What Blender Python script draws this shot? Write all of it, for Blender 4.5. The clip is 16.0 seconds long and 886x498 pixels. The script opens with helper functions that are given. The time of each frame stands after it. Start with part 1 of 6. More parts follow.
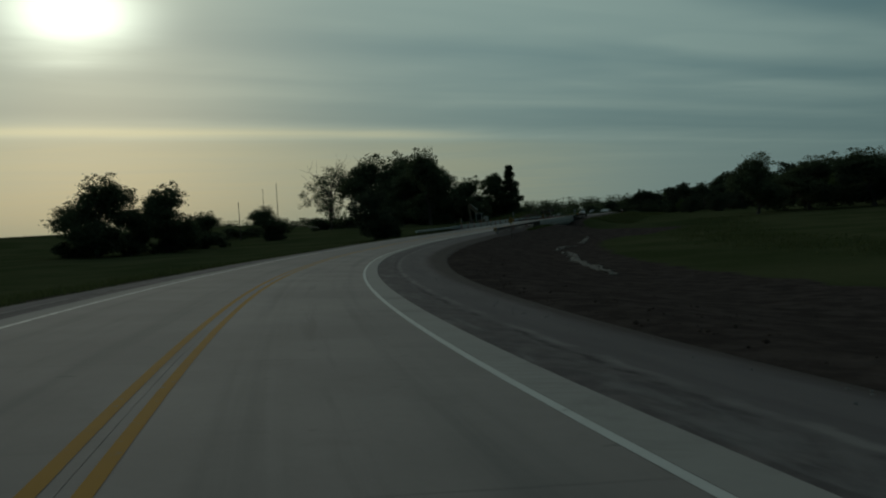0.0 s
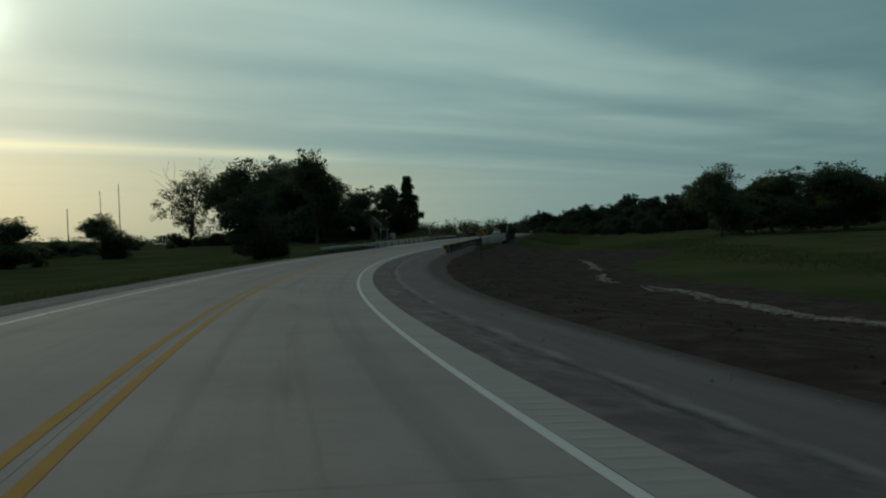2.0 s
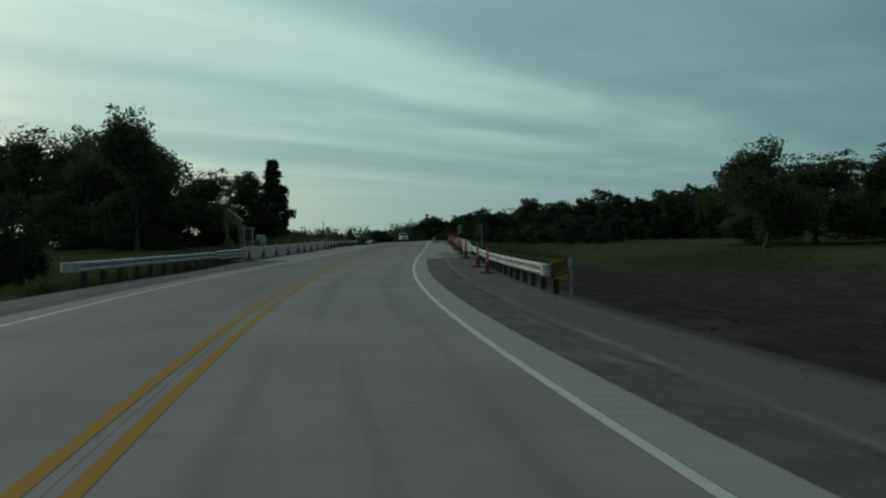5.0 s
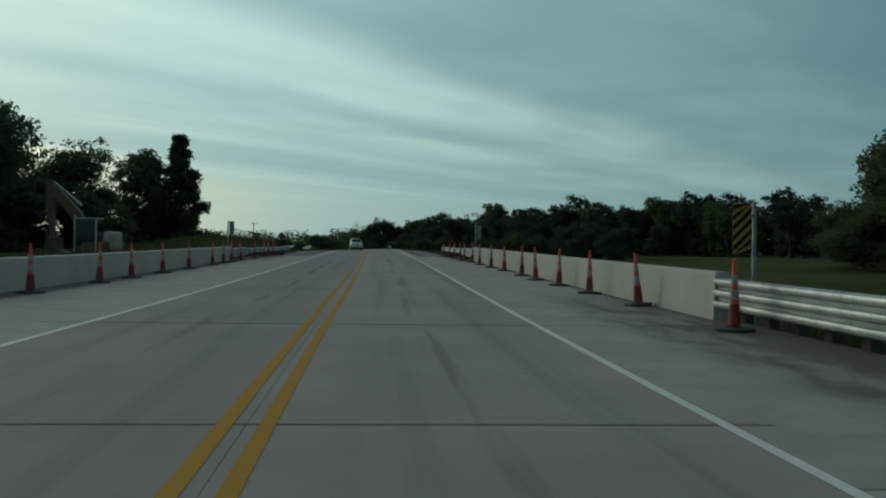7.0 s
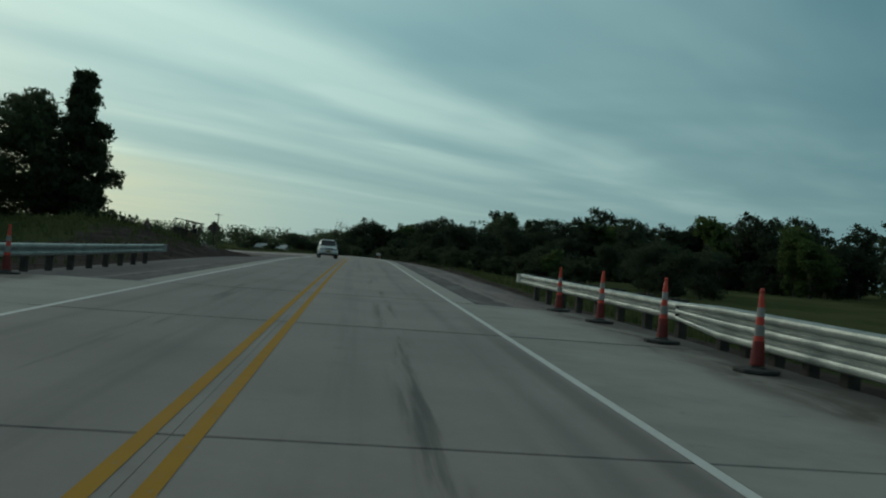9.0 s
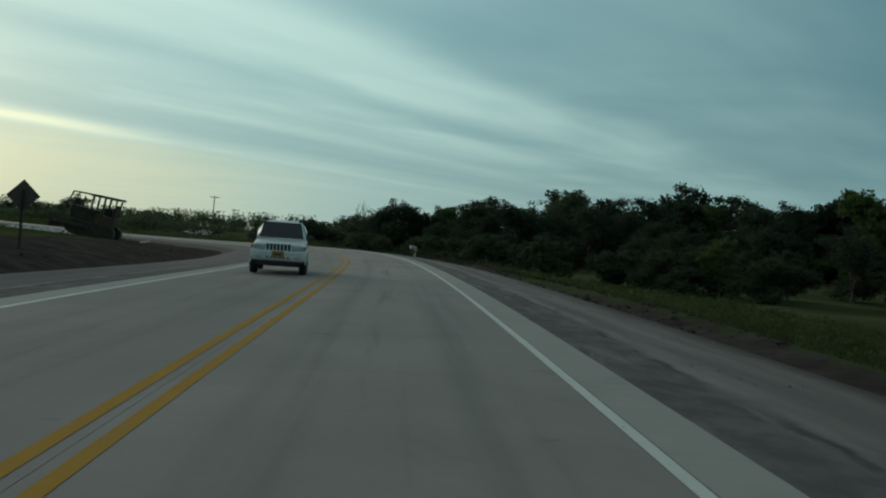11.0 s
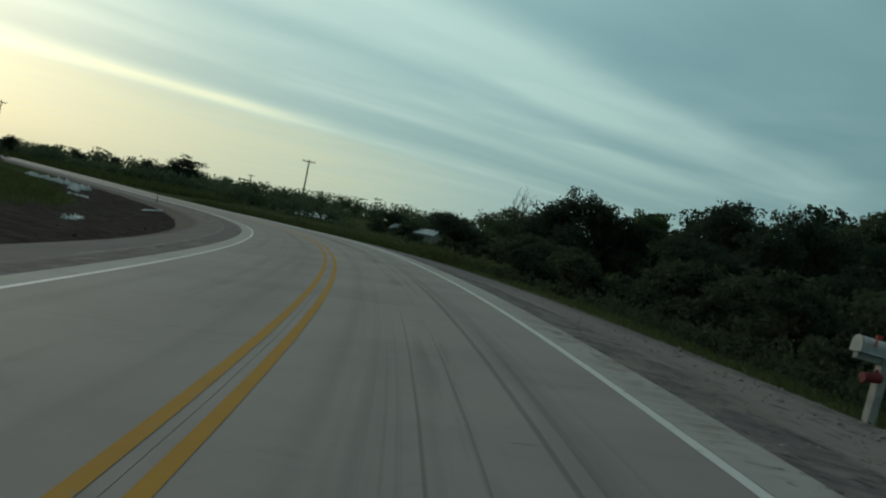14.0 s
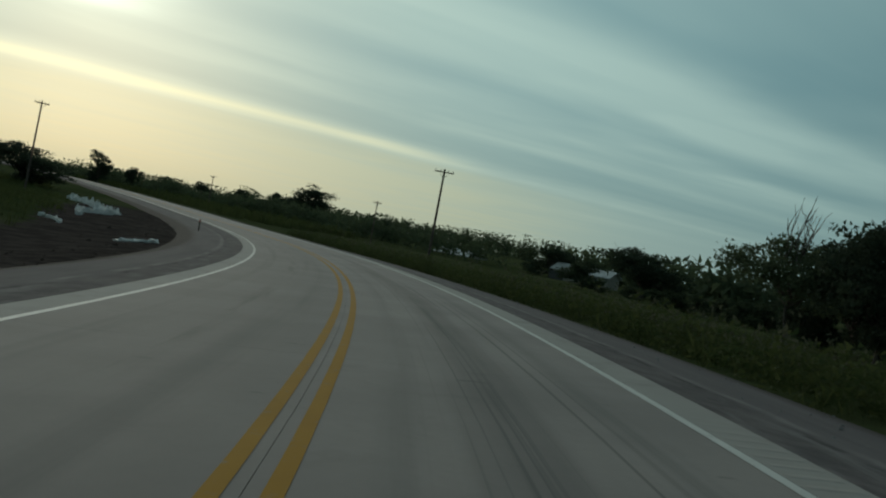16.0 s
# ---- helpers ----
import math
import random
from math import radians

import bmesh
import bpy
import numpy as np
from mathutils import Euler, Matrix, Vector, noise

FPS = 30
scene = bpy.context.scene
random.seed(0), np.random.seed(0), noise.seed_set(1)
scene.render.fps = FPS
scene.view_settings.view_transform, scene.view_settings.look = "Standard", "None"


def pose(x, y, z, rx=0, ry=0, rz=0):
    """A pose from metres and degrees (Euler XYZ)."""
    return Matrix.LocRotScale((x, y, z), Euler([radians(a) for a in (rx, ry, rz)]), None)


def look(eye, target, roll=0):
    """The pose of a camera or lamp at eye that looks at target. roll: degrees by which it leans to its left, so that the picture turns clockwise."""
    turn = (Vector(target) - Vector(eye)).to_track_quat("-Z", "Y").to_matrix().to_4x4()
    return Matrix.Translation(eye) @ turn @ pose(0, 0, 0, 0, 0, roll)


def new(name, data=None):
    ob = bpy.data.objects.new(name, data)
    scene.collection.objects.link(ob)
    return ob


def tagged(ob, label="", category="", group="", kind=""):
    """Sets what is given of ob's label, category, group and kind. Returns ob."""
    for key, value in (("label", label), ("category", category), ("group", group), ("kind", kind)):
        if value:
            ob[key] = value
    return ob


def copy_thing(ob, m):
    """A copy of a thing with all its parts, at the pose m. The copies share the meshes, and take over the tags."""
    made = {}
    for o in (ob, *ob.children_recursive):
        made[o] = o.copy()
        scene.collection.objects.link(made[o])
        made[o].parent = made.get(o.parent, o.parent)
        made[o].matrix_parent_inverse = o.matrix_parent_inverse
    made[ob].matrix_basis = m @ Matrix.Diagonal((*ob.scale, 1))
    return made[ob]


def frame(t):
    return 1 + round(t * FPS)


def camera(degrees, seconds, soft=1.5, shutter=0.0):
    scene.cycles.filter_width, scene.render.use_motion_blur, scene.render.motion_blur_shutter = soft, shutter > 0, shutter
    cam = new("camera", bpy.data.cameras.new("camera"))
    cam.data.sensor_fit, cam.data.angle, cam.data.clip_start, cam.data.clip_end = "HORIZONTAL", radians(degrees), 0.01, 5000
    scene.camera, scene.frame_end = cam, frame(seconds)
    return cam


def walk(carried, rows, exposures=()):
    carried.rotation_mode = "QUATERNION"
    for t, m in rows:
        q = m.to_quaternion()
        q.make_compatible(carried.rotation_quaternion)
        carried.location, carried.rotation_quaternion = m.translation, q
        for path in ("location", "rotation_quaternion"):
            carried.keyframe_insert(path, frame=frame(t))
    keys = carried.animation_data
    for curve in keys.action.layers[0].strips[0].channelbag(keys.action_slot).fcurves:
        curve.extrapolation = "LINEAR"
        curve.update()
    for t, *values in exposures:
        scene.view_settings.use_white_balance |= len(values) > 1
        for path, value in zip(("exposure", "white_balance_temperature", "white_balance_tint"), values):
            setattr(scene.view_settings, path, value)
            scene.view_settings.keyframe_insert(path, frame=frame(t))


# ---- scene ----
cam = camera(55.0, 16.0, soft=2.1, shutter=0.06)
PATH = [
    (0.0, pose(47.38, -159.38, 2.79, 87.85, 3.30, 19.05)),
    (0.5, pose(41.28, -148.95, 2.46, 87.84, 2.59, 16.80)),
    (1.0, pose(35.63, -138.28, 2.16, 87.59, 2.58, 14.22)),
    (1.5, pose(30.43, -127.40, 1.90, 88.34, 2.43, 12.15)),
    (2.0, pose(25.66, -116.36, 1.67, 89.01, 2.11, 10.03)),
    (2.5, pose(21.32, -105.17, 1.49, 88.87, 2.08, 7.92)),
    (3.0, pose(17.45, -93.85, 1.34, 89.04, 2.73, 5.60)),
    (3.5, pose(14.05, -82.41, 1.22, 88.68, 2.85, 3.82)),
    (4.0, pose(11.08, -70.87, 1.15, 89.45, 2.73, 1.47)),
    (4.5, pose(8.49, -59.24, 1.12, 89.42, 2.02, 0.83)),
    (5.0, pose(6.32, -47.53, 1.12, 89.40, 1.31, -0.07)),
    (5.5, pose(4.62, -35.74, 1.15, 89.38, 0.60, -1.05)),
    (6.0, pose(3.50, -23.87, 1.20, 89.35, -0.28, -1.73)),
    (6.5, pose(2.76, -11.95, 1.27, 89.29, -1.15, -2.23)),
    (7.0, pose(2.10, 0.02, 1.35, 89.94, -0.50, -4.21)),
    (7.5, pose(1.93, 10.45, 1.44, 90.06, -2.87, -5.82)),
    (8.0, pose(1.93, 21.60, 1.55, 90.79, -5.15, -5.06)),
    (8.5, pose(2.01, 33.80, 1.66, 90.71, -4.88, -5.16)),
    (9.0, pose(2.11, 46.30, 1.79, 90.62, -4.60, -5.15)),
    (9.5, pose(2.22, 59.00, 1.93, 90.53, -4.33, -5.01)),
    (10.0, pose(2.30, 71.70, 2.06, 90.45, -4.06, -4.71)),
    (10.5, pose(2.34, 84.32, 2.19, 90.36, -3.79, -4.36)),
    (11.0, pose(2.32, 96.39, 2.28, 89.60, -4.14, -3.09)),
    (11.5, pose(2.25, 108.46, 2.35, 88.06, -5.43, -2.25)),
    (12.0, pose(2.06, 120.52, 2.38, 90.85, -6.89, -3.36)),
    (12.5, pose(1.66, 132.58, 2.37, 88.52, -7.88, -1.41)),
    (13.0, pose(0.95, 144.63, 2.34, 88.85, -7.01, 0.66)),
    (13.5, pose(-0.20, 156.64, 2.29, 91.04, -8.86, 1.36)),
    (14.0, pose(-1.85, 168.59, 2.21, 88.79, -10.75, 6.85)),
    (14.5, pose(-4.05, 180.47, 2.10, 88.92, -10.73, 8.68)),
    (15.0, pose(-6.78, 192.25, 1.97, 89.20, -10.50, 11.62)),
    (15.5, pose(-10.02, 203.92, 1.81, 89.76, -10.35, 14.10)),
    (16.0, pose(-13.76, 215.45, 1.63, 89.52, -10.53, 16.80)),
]
EXPOSURES = [(0.0, -0.85), (1.0, -0.6), (2.0, -0.25), (4.0, 0.10), (7.0, 0.35), (12.0, 0.35), (14.5, 0.20), (16.0, -0.10)]
walk(cam, PATH, EXPOSURES)

# ---- world and sun ----
SUN_AZ, SUN_EL = 41.7, 12.9          # degrees left of +y, degrees up
SUN_DIR = Vector((-math.sin(radians(SUN_AZ)) * math.cos(radians(SUN_EL)),
                  math.cos(radians(SUN_AZ)) * math.cos(radians(SUN_EL)), math.sin(radians(SUN_EL))))


class Net:
    """A small wrapper to write node trees in few lines."""

    def __init__(self, tree):
        self.t = tree
        tree.nodes.clear()

    def n(self, kind, *links, **props):
        node = self.t.nodes.new(kind)
        for k, v in props.items():
            setattr(node, k, v)
        for i, v in enumerate(links):
            if v is None:
                continue
            self.put(node, i, v)
        return node

    def put(self, node, key, v):
        if isinstance(v, bpy.types.NodeSocket):
            self.t.links.new(v, node.inputs[key])
        else:
            node.inputs[key].default_value = v

    def math(self, op, a, b=0.5, clamp=False):
        return self.n("ShaderNodeMath", a, b, operation=op, use_clamp=clamp).outputs[0]

    def vmath(self, op, a, b=(0, 0, 0)):
        node = self.n("ShaderNodeVectorMath", a, b, operation=op)
        return node.outputs["Value"] if op in ("DOT_PRODUCT", "LENGTH") else node.outputs[0]

    def mix(self, f, a, b, blend="MIX"):
        node = self.n("ShaderNodeMix", data_type="RGBA", blend_type=blend)
        for i, v in ((0, f), (6, a), (7, b)):
            self.put(node, i, v)
        return node.outputs[2]

    def noise(self, vec, scale, detail=4.0, rough=0.55, distort=0.0):
        node = self.n("ShaderNodeTexNoise")
        self.put(node, "Vector", vec)
        self.put(node, "Scale", scale)
        self.put(node, "Detail", detail)
        self.put(node, "Roughness", rough)
        self.put(node, "Distortion", distort)
        return node.outputs["Fac"]

    def ramp(self, v, stops, ease="LINEAR"):
        node = self.n("ShaderNodeValToRGB", v)
        node.color_ramp.interpolation = ease
        els = node.color_ramp.elements
        while len(els) < len(stops):
            els.new(0.5)
        for e, (p, c) in zip(els, stops):
            e.position = p
            e.color = (c, c, c, 1) if isinstance(c, (int, float)) else (*c, 1)
        return node.outputs[0]

    def step(self, v, a, b):
        node = self.n("ShaderNodeMapRange", interpolation_type="SMOOTHSTEP")
        for i, x in enumerate((v, a, b, 0.0, 1.0)):
            self.put(node, i, x)
        return node.outputs[0]

    def mapped(self, vec, loc=(0, 0, 0), rot=(0, 0, 0), scale=(1, 1, 1)):
        node = self.n("ShaderNodeMapping")
        for i, v in enumerate((vec, loc, rot, scale)):
            self.put(node, i, v)
        return node.outputs[0]


world = bpy.data.worlds.new("evening_sky")
scene.world = world
world.use_nodes = True
w = Net(world.node_tree)
direction = w.n("ShaderNodeTexCoord").outputs["Generated"]
nishita = w.n("ShaderNodeTexSky", sky_type="NISHITA", sun_disc=False, sun_elevation=radians(SUN_EL),
              sun_rotation=radians(-SUN_AZ), air_density=1.2, dust_density=2.5, ozone_density=1.5)
sep = w.n("ShaderNodeSeparateXYZ", direction)
up = sep.outputs[2]
# the clouds lie in a flat sheet high above, drawn out into long streaks that run away to the right
lift = w.math("ADD", w.math("MAXIMUM", up, 0.0), 0.003)
sheet = w.n("ShaderNodeCombineXYZ", w.math("DIVIDE", sep.outputs[0], lift), w.math("DIVIDE", sep.outputs[1], lift), 0.0).outputs[0]
run = w.vmath("DOT_PRODUCT", sheet, (0.616, 0.788, 0.0))
side = w.vmath("DOT_PRODUCT", sheet, (0.788, -0.616, 0.0))


def drawn(k_run, k_side, at, detail, rough=0.5, distort=0.0):
    """Noise in the cloud sheet, stretched along the streaks."""
    v = w.n("ShaderNodeCombineXYZ", w.math("MULTIPLY", run, k_run), w.math("MULTIPLY", side, k_side), at).outputs[0]
    return w.noise(v, 1.0, detail, rough, distort)


bend = w.math("MULTIPLY", w.math("SUBTRACT", drawn(0.22, 0.25, 3.0, 2.0), 0.5), 1.1)
curl = w.math("MULTIPLY", w.math("SUBTRACT", drawn(0.55, 0.8, 8.0, 3.0, 0.5), 0.5), 0.75)
across = w.math("ADD", side, w.math("ADD", bend, curl))
spread = w.math("DIVIDE", w.math("ADD", across, 15.0), 17.0, clamp=True)
# how much cloud there is from one side of the sheet to the other
bands = w.ramp(spread, [(0.0, 0.50), (0.16, 0.55), (0.21, 0.75), (0.27, 0.45), (0.335, 0.55), (0.372, 1.0), (0.40, 0.55), (0.455, 0.05), (0.495, 0.22),
                        (0.535, 0.60), (0.565, 0.40), (0.60, 0.74), (0.635, 0.46), (0.680, 1.0), (0.705, 0.85), (0.745, 0.36), (0.80, 0.40), (0.86, 0.14), (1.0, 0.0)], "EASE")
azim = w.math("MULTIPLY", w.math("ARCTAN2", w.math("MULTIPLY", sep.outputs[0], -1.0), sep.outputs[1]), 180 / math.pi)
elev = w.math("MULTIPLY", w.math("ARCSINE", up), 180 / math.pi)
calm = w.step(elev, 1.0, 9.0)
strands_of = w.step(drawn(0.26, 1.25, 1.0, 3.0, 0.5, 0.6), 0.34, 0.66)
patches = w.step(drawn(0.30, 0.5, 5.0, 3.0, 0.5, 0.4), 0.34, 0.64)
amount = w.math("MULTIPLY", bands, w.math("ADD", 0.48, w.math("ADD", w.math("MULTIPLY", w.math("MULTIPLY", strands_of, calm), 0.16), w.math("MULTIPLY", patches, 0.50))), clamp=True)
amount = w.math("ADD", amount, w.math("MULTIPLY", w.math("MULTIPLY", strands_of, patches), 0.09), clamp=True)
haze = w.step(elev, 0.5, 7.5)
amount = w.math("ADD", w.math("MULTIPLY", amount, haze), w.math("MULTIPLY", w.math("SUBTRACT", 1.0, haze), 0.42))
wander = w.math("MULTIPLY", w.math("SUBTRACT", drawn(0.5, 0.9, 2.0, 4.0, 0.55), 0.5), 3.2)
near_sun = w.math("MAXIMUM", w.vmath("DOT_PRODUCT", direction, tuple(SUN_DIR)), 0.0)
wide = w.math("POWER", near_sun, 2.4)
warm = w.math("POWER", near_sun, 7.0)
glow = w.math("POWER", near_sun, 70.0)
sun_across = w.math("POWER", w.math("DIVIDE", w.math("SUBTRACT", azim, SUN_AZ), 3.8), 2.0)
sun_up = w.math("POWER", w.math("DIVIDE", w.math("SUBTRACT", w.math("ADD", elev, wander), SUN_EL + 0.6), 2.1), 2.0)
core = w.math("EXPONENT", w.math("MULTIPLY", w.math("ADD", sun_across, sun_up), -1.0))
low = w.math("POWER", w.math("SUBTRACT", 1.0, w.math("MAXIMUM", up, 0.0), clamp=True), 12.0)
grey = w.mix(wide, (0.046, 0.130, 0.158, 1), (0.158, 0.352, 0.392, 1))
pale = w.mix(wide, (0.215, 0.352, 0.350, 1), (0.440, 0.640, 0.585, 1))
cloud = w.mix(amount, grey, pale)
# cream light low over the land on the sun's side, brightest along the one thin streak
cream = w.mix(warm, w.mix(wide, (0.110, 0.225, 0.245, 1), (0.375, 0.505, 0.460, 1)), (0.358, 0.485, 0.372, 1))
cloud = w.mix(w.math("MULTIPLY", low, w.math("ADD", 0.64, w.math("MULTIPLY", amount, 0.22))), cloud, cream)
below = w.math("MULTIPLY", w.step(w.math("MULTIPLY", across, -1.0), 8.4, 9.8), w.step(azim, 3.0, 17.0))
cloud = w.mix(w.math("MULTIPLY", below, w.math("ADD", 0.40, w.math("MULTIPLY", patches, 0.22))), cloud, (0.405, 0.480, 0.345, 1))
thin = w.math("EXPONENT", w.math("MULTIPLY", w.math("POWER", w.math("DIVIDE", w.math("ADD", w.math("ADD", side, w.math("MULTIPLY", curl, 0.35)), 8.45), 0.42), 2.0), -1.0))
thin = w.math("MULTIPLY", thin, w.step(azim, 13.0, 24.0))
cloud = w.mix(w.math("MULTIPLY", thin, w.math("ADD", 0.60, w.math("MULTIPLY", strands_of, 0.30))), cloud, w.mix(wide, (0.44, 0.50, 0.42, 1), (0.66, 0.75, 0.53, 1)))
# overhead the sheet is closed and plain grey
cloud = w.mix(w.step(elev, 19.0, 38.0), cloud, w.mix(wide, (0.150, 0.205, 0.208, 1), (0.238, 0.302, 0.298, 1)))
shine = w.n("ShaderNodeVectorMath", (0.93, 1.03, 0.84), operation="SCALE")
w.put(shine, "Scale", w.math("ADD", w.math("MULTIPLY", glow, 0.11), w.math("MULTIPLY", core, 2.1)))
lit = w.vmath("ADD", cloud, shine.outputs[0])
dim = w.n("ShaderNodeVectorMath", nishita.outputs[0], operation="SCALE")
w.put(dim, "Scale", 0.10)
both = w.mix(0.92, dim.outputs[0], lit)
back = w.n("ShaderNodeBackground", both, 1.0)
w.n("ShaderNodeOutputWorld", back.outputs[0])

sun = new("sun", bpy.data.lights.new("sun", "SUN"))
sun.data.energy, sun.data.angle, sun.data.color = 0.55, radians(28), (1.0, 0.97, 0.83)
sun.matrix_world = look(SUN_DIR * 200, (0, 0, 0))

# ---- materials ----
def material(name, build, rough=0.8, metal=0.0, bump=None, spec=0.5):
    """build(net, position) gives a colour socket or a colour; bump(net, position) gives (height socket, strength, distance)."""
    m = bpy.data.materials.new(name)
    m.use_nodes = True
    net = Net(m.node_tree)
    pos = net.n("ShaderNodeNewGeometry").outputs["Position"]
    shader = net.n("ShaderNodeBsdfPrincipled")
    col = build(net, pos) if callable(build) else build
    net.put(shader, "Base Color", col if isinstance(col, bpy.types.NodeSocket) else (*col[:3], 1))
    r = rough(net, pos) if callable(rough) else rough
    net.put(shader, "Roughness", r)
    net.put(shader, "Metallic", metal)
    net.put(shader, "Specular IOR Level", spec)
    if bump:
        hgt, strength, dist = bump(net, pos)
        b = net.n("ShaderNodeBump")
        net.put(b, "Height", hgt)
        net.put(b, "Strength", strength)
        net.put(b, "Distance", dist)
        net.put(shader, "Normal", b.outputs[0])
    net.n("ShaderNodeOutputMaterial", shader.outputs[0])
    return m


def rgb(c):
    return (*c, 1)


def speckled(a, b, scale, fine=None, detail=5.0):
    def build(net, pos):
        big = net.noise(pos, scale, detail)
        small = net.noise(pos, fine or scale * 14, 3.0)
        f = net.step(net.math("ADD", net.math("MULTIPLY", big, 0.65), net.math("MULTIPLY", small, 0.35)), 0.36, 0.64)
        return net.mix(f, rgb(a), rgb(b))
    return build


def grainy(scale, strength=0.4, dist=0.01):
    return lambda net, pos: (net.noise(pos, scale, 6.0, 0.65), strength, dist)


def along(net):
    """Metres along the road and across it, from the road's own coordinates."""
    uv = net.n("ShaderNodeUVMap", uv_map="road").outputs[0]
    s = net.n("ShaderNodeSeparateXYZ", uv)
    return uv, net.math("MULTIPLY", s.outputs[0], 100.0), net.math("MULTIPLY", net.math("SUBTRACT", s.outputs[1], 0.5), 40.0)


def slab_colour(net, pos):
    uv, s, lat = along(net)
    rnd = net.n("ShaderNodeObjectInfo").outputs["Random"]
    base = net.mix(net.step(net.noise(pos, 0.35, 5.0), 0.3, 0.7), (0.268, 0.234, 0.216, 1), (0.346, 0.302, 0.276, 1))
    base = net.mix(net.math("MULTIPLY", net.noise(pos, 9.0, 4.0, 0.7), 0.35), base, (0.182, 0.16, 0.15, 1))
    base = net.mix(net.math("MULTIPLY", rnd, 0.22), base, (0.216, 0.19, 0.178, 1))
    # wheel paths: rubber worn into two tracks of each lane, broken up along the road
    off = net.math("ABSOLUTE", net.math("SUBTRACT", net.math("ABSOLUTE", net.math("SUBTRACT", net.math("ABSOLUTE", lat), 1.85)), 0.85))
    long = net.n("ShaderNodeCombineXYZ", net.math("MULTIPLY", s, 0.05), net.math("MULTIPLY", lat, 2.2), 0.0).outputs[0]
    worn = net.math("MULTIPLY", net.math("SUBTRACT", 1.0, net.step(off, 0.1, 0.5)), net.step(net.noise(long, 1.0, 4.0), 0.38, 0.7))
    base = net.mix(net.math("MULTIPLY", worn, 0.42), base, (0.105, 0.105, 0.10, 1))
    # oil dropped along the middle of the lane, heaviest on the bridge
    drip = net.n("ShaderNodeCombineXYZ", net.math("MULTIPLY", s, 0.16), net.math("MULTIPLY", lat, 3.0), 9.0).outputs[0]
    mid = net.math("SUBTRACT", 1.0, net.step(net.math("ABSOLUTE", net.math("SUBTRACT", net.math("ABSOLUTE", lat), 1.75)), 0.05, 0.32))
    oil = net.math("MULTIPLY", net.math("MULTIPLY", mid, net.step(net.noise(drip, 1.0, 5.0, 0.6), 0.46, 0.66)), net.math("ADD", 0.25, net.math("MULTIPLY", net.step(s, 0.0, 20.0), net.math("SUBTRACT", 0.55, net.math("MULTIPLY", net.step(s, 60.0, 90.0), 0.4)))))
    base = net.mix(oil, base, (0.07, 0.066, 0.062, 1))
    # the other lane is mixed darker, painting in lens falloff on that side
    base = net.mix(net.math("MULTIPLY", net.math("SUBTRACT", 1.0, net.step(lat, -0.6, 0.3)), 0.30), base, (0.12, 0.11, 0.105, 1))
    # broad stains
    base = net.mix(net.math("MULTIPLY", net.step(net.noise(pos, 0.9, 7.0, 0.7, 0.6), 0.55, 0.75), 0.28), base, (0.13, 0.12, 0.112, 1))
    # a darker band along the inner side of the edge line on the bridge
    edge_band = net.math("SUBTRACT", 1.0, net.step(net.math("ABSOLUTE", net.math("SUBTRACT", lat, 3.36)), 0.05, 0.22))
    edge_band = net.math("MULTIPLY", edge_band, net.math("MULTIPLY", net.step(s, 16.0, 30.0), net.math("SUBTRACT", 1.0, net.step(s, 56.0, 66.0))))
    base = net.mix(net.math("MULTIPLY", edge_band, 0.45), base, (0.085, 0.08, 0.075, 1))
    # short cracks across the lane, here and there
    short = net.n("ShaderNodeCombineXYZ", net.math("MULTIPLY", s, 6.0), net.math("MULTIPLY", lat, 1.5), 2.0).outputs[0]
    base = net.mix(net.math("MULTIPLY", net.step(net.noise(short, 1.0, 2.0, 0.4), 0.745, 0.775), 0.5), base, (0.07, 0.065, 0.062, 1))
    # skid marks in the outer lane of the left bend
    thin = net.n("ShaderNodeCombineXYZ", net.math("MULTIPLY", s, 0.03), net.math("MULTIPLY", lat, 10.0), 4.0).outputs[0]
    where = net.math("MULTIPLY", net.step(s, 128.0, 150.0), net.math("SUBTRACT", 1.0, net.step(s, 232.0, 262.0)))
    inlane = net.math("MULTIPLY", net.step(lat, 0.9, 1.5), net.math("SUBTRACT", 1.0, net.step(lat, 2.4, 3.0)))
    marks = net.math("MULTIPLY", net.step(net.noise(thin, 1.0, 2.0), 0.56, 0.66), net.math("MULTIPLY", where, inlane))
    base = net.mix(net.math("MULTIPLY", marks, 0.48), base, (0.05, 0.05, 0.05, 1))
    # a broad smear of rubber and mud further round the bend
    slow = net.n("ShaderNodeCombineXYZ", net.math("MULTIPLY", s, 0.05), net.math("MULTIPLY", lat, 1.3), 11.0).outputs[0]
    smear = net.math("SUBTRACT", 1.0, net.step(net.math("ABSOLUTE", net.math("SUBTRACT", lat, net.math("ADD", 1.2, net.math("MULTIPLY", net.noise(slow, 1.0, 3.0), 1.2)))), 0.08, 0.55))
    smear = net.math("MULTIPLY", smear, net.math("MULTIPLY", net.step(s, 196.0, 216.0), net.math("SUBTRACT", 1.0, net.step(s, 250.0, 285.0))))
    return net.mix(net.math("MULTIPLY", smear, 0.42), base, (0.075, 0.07, 0.068, 1))


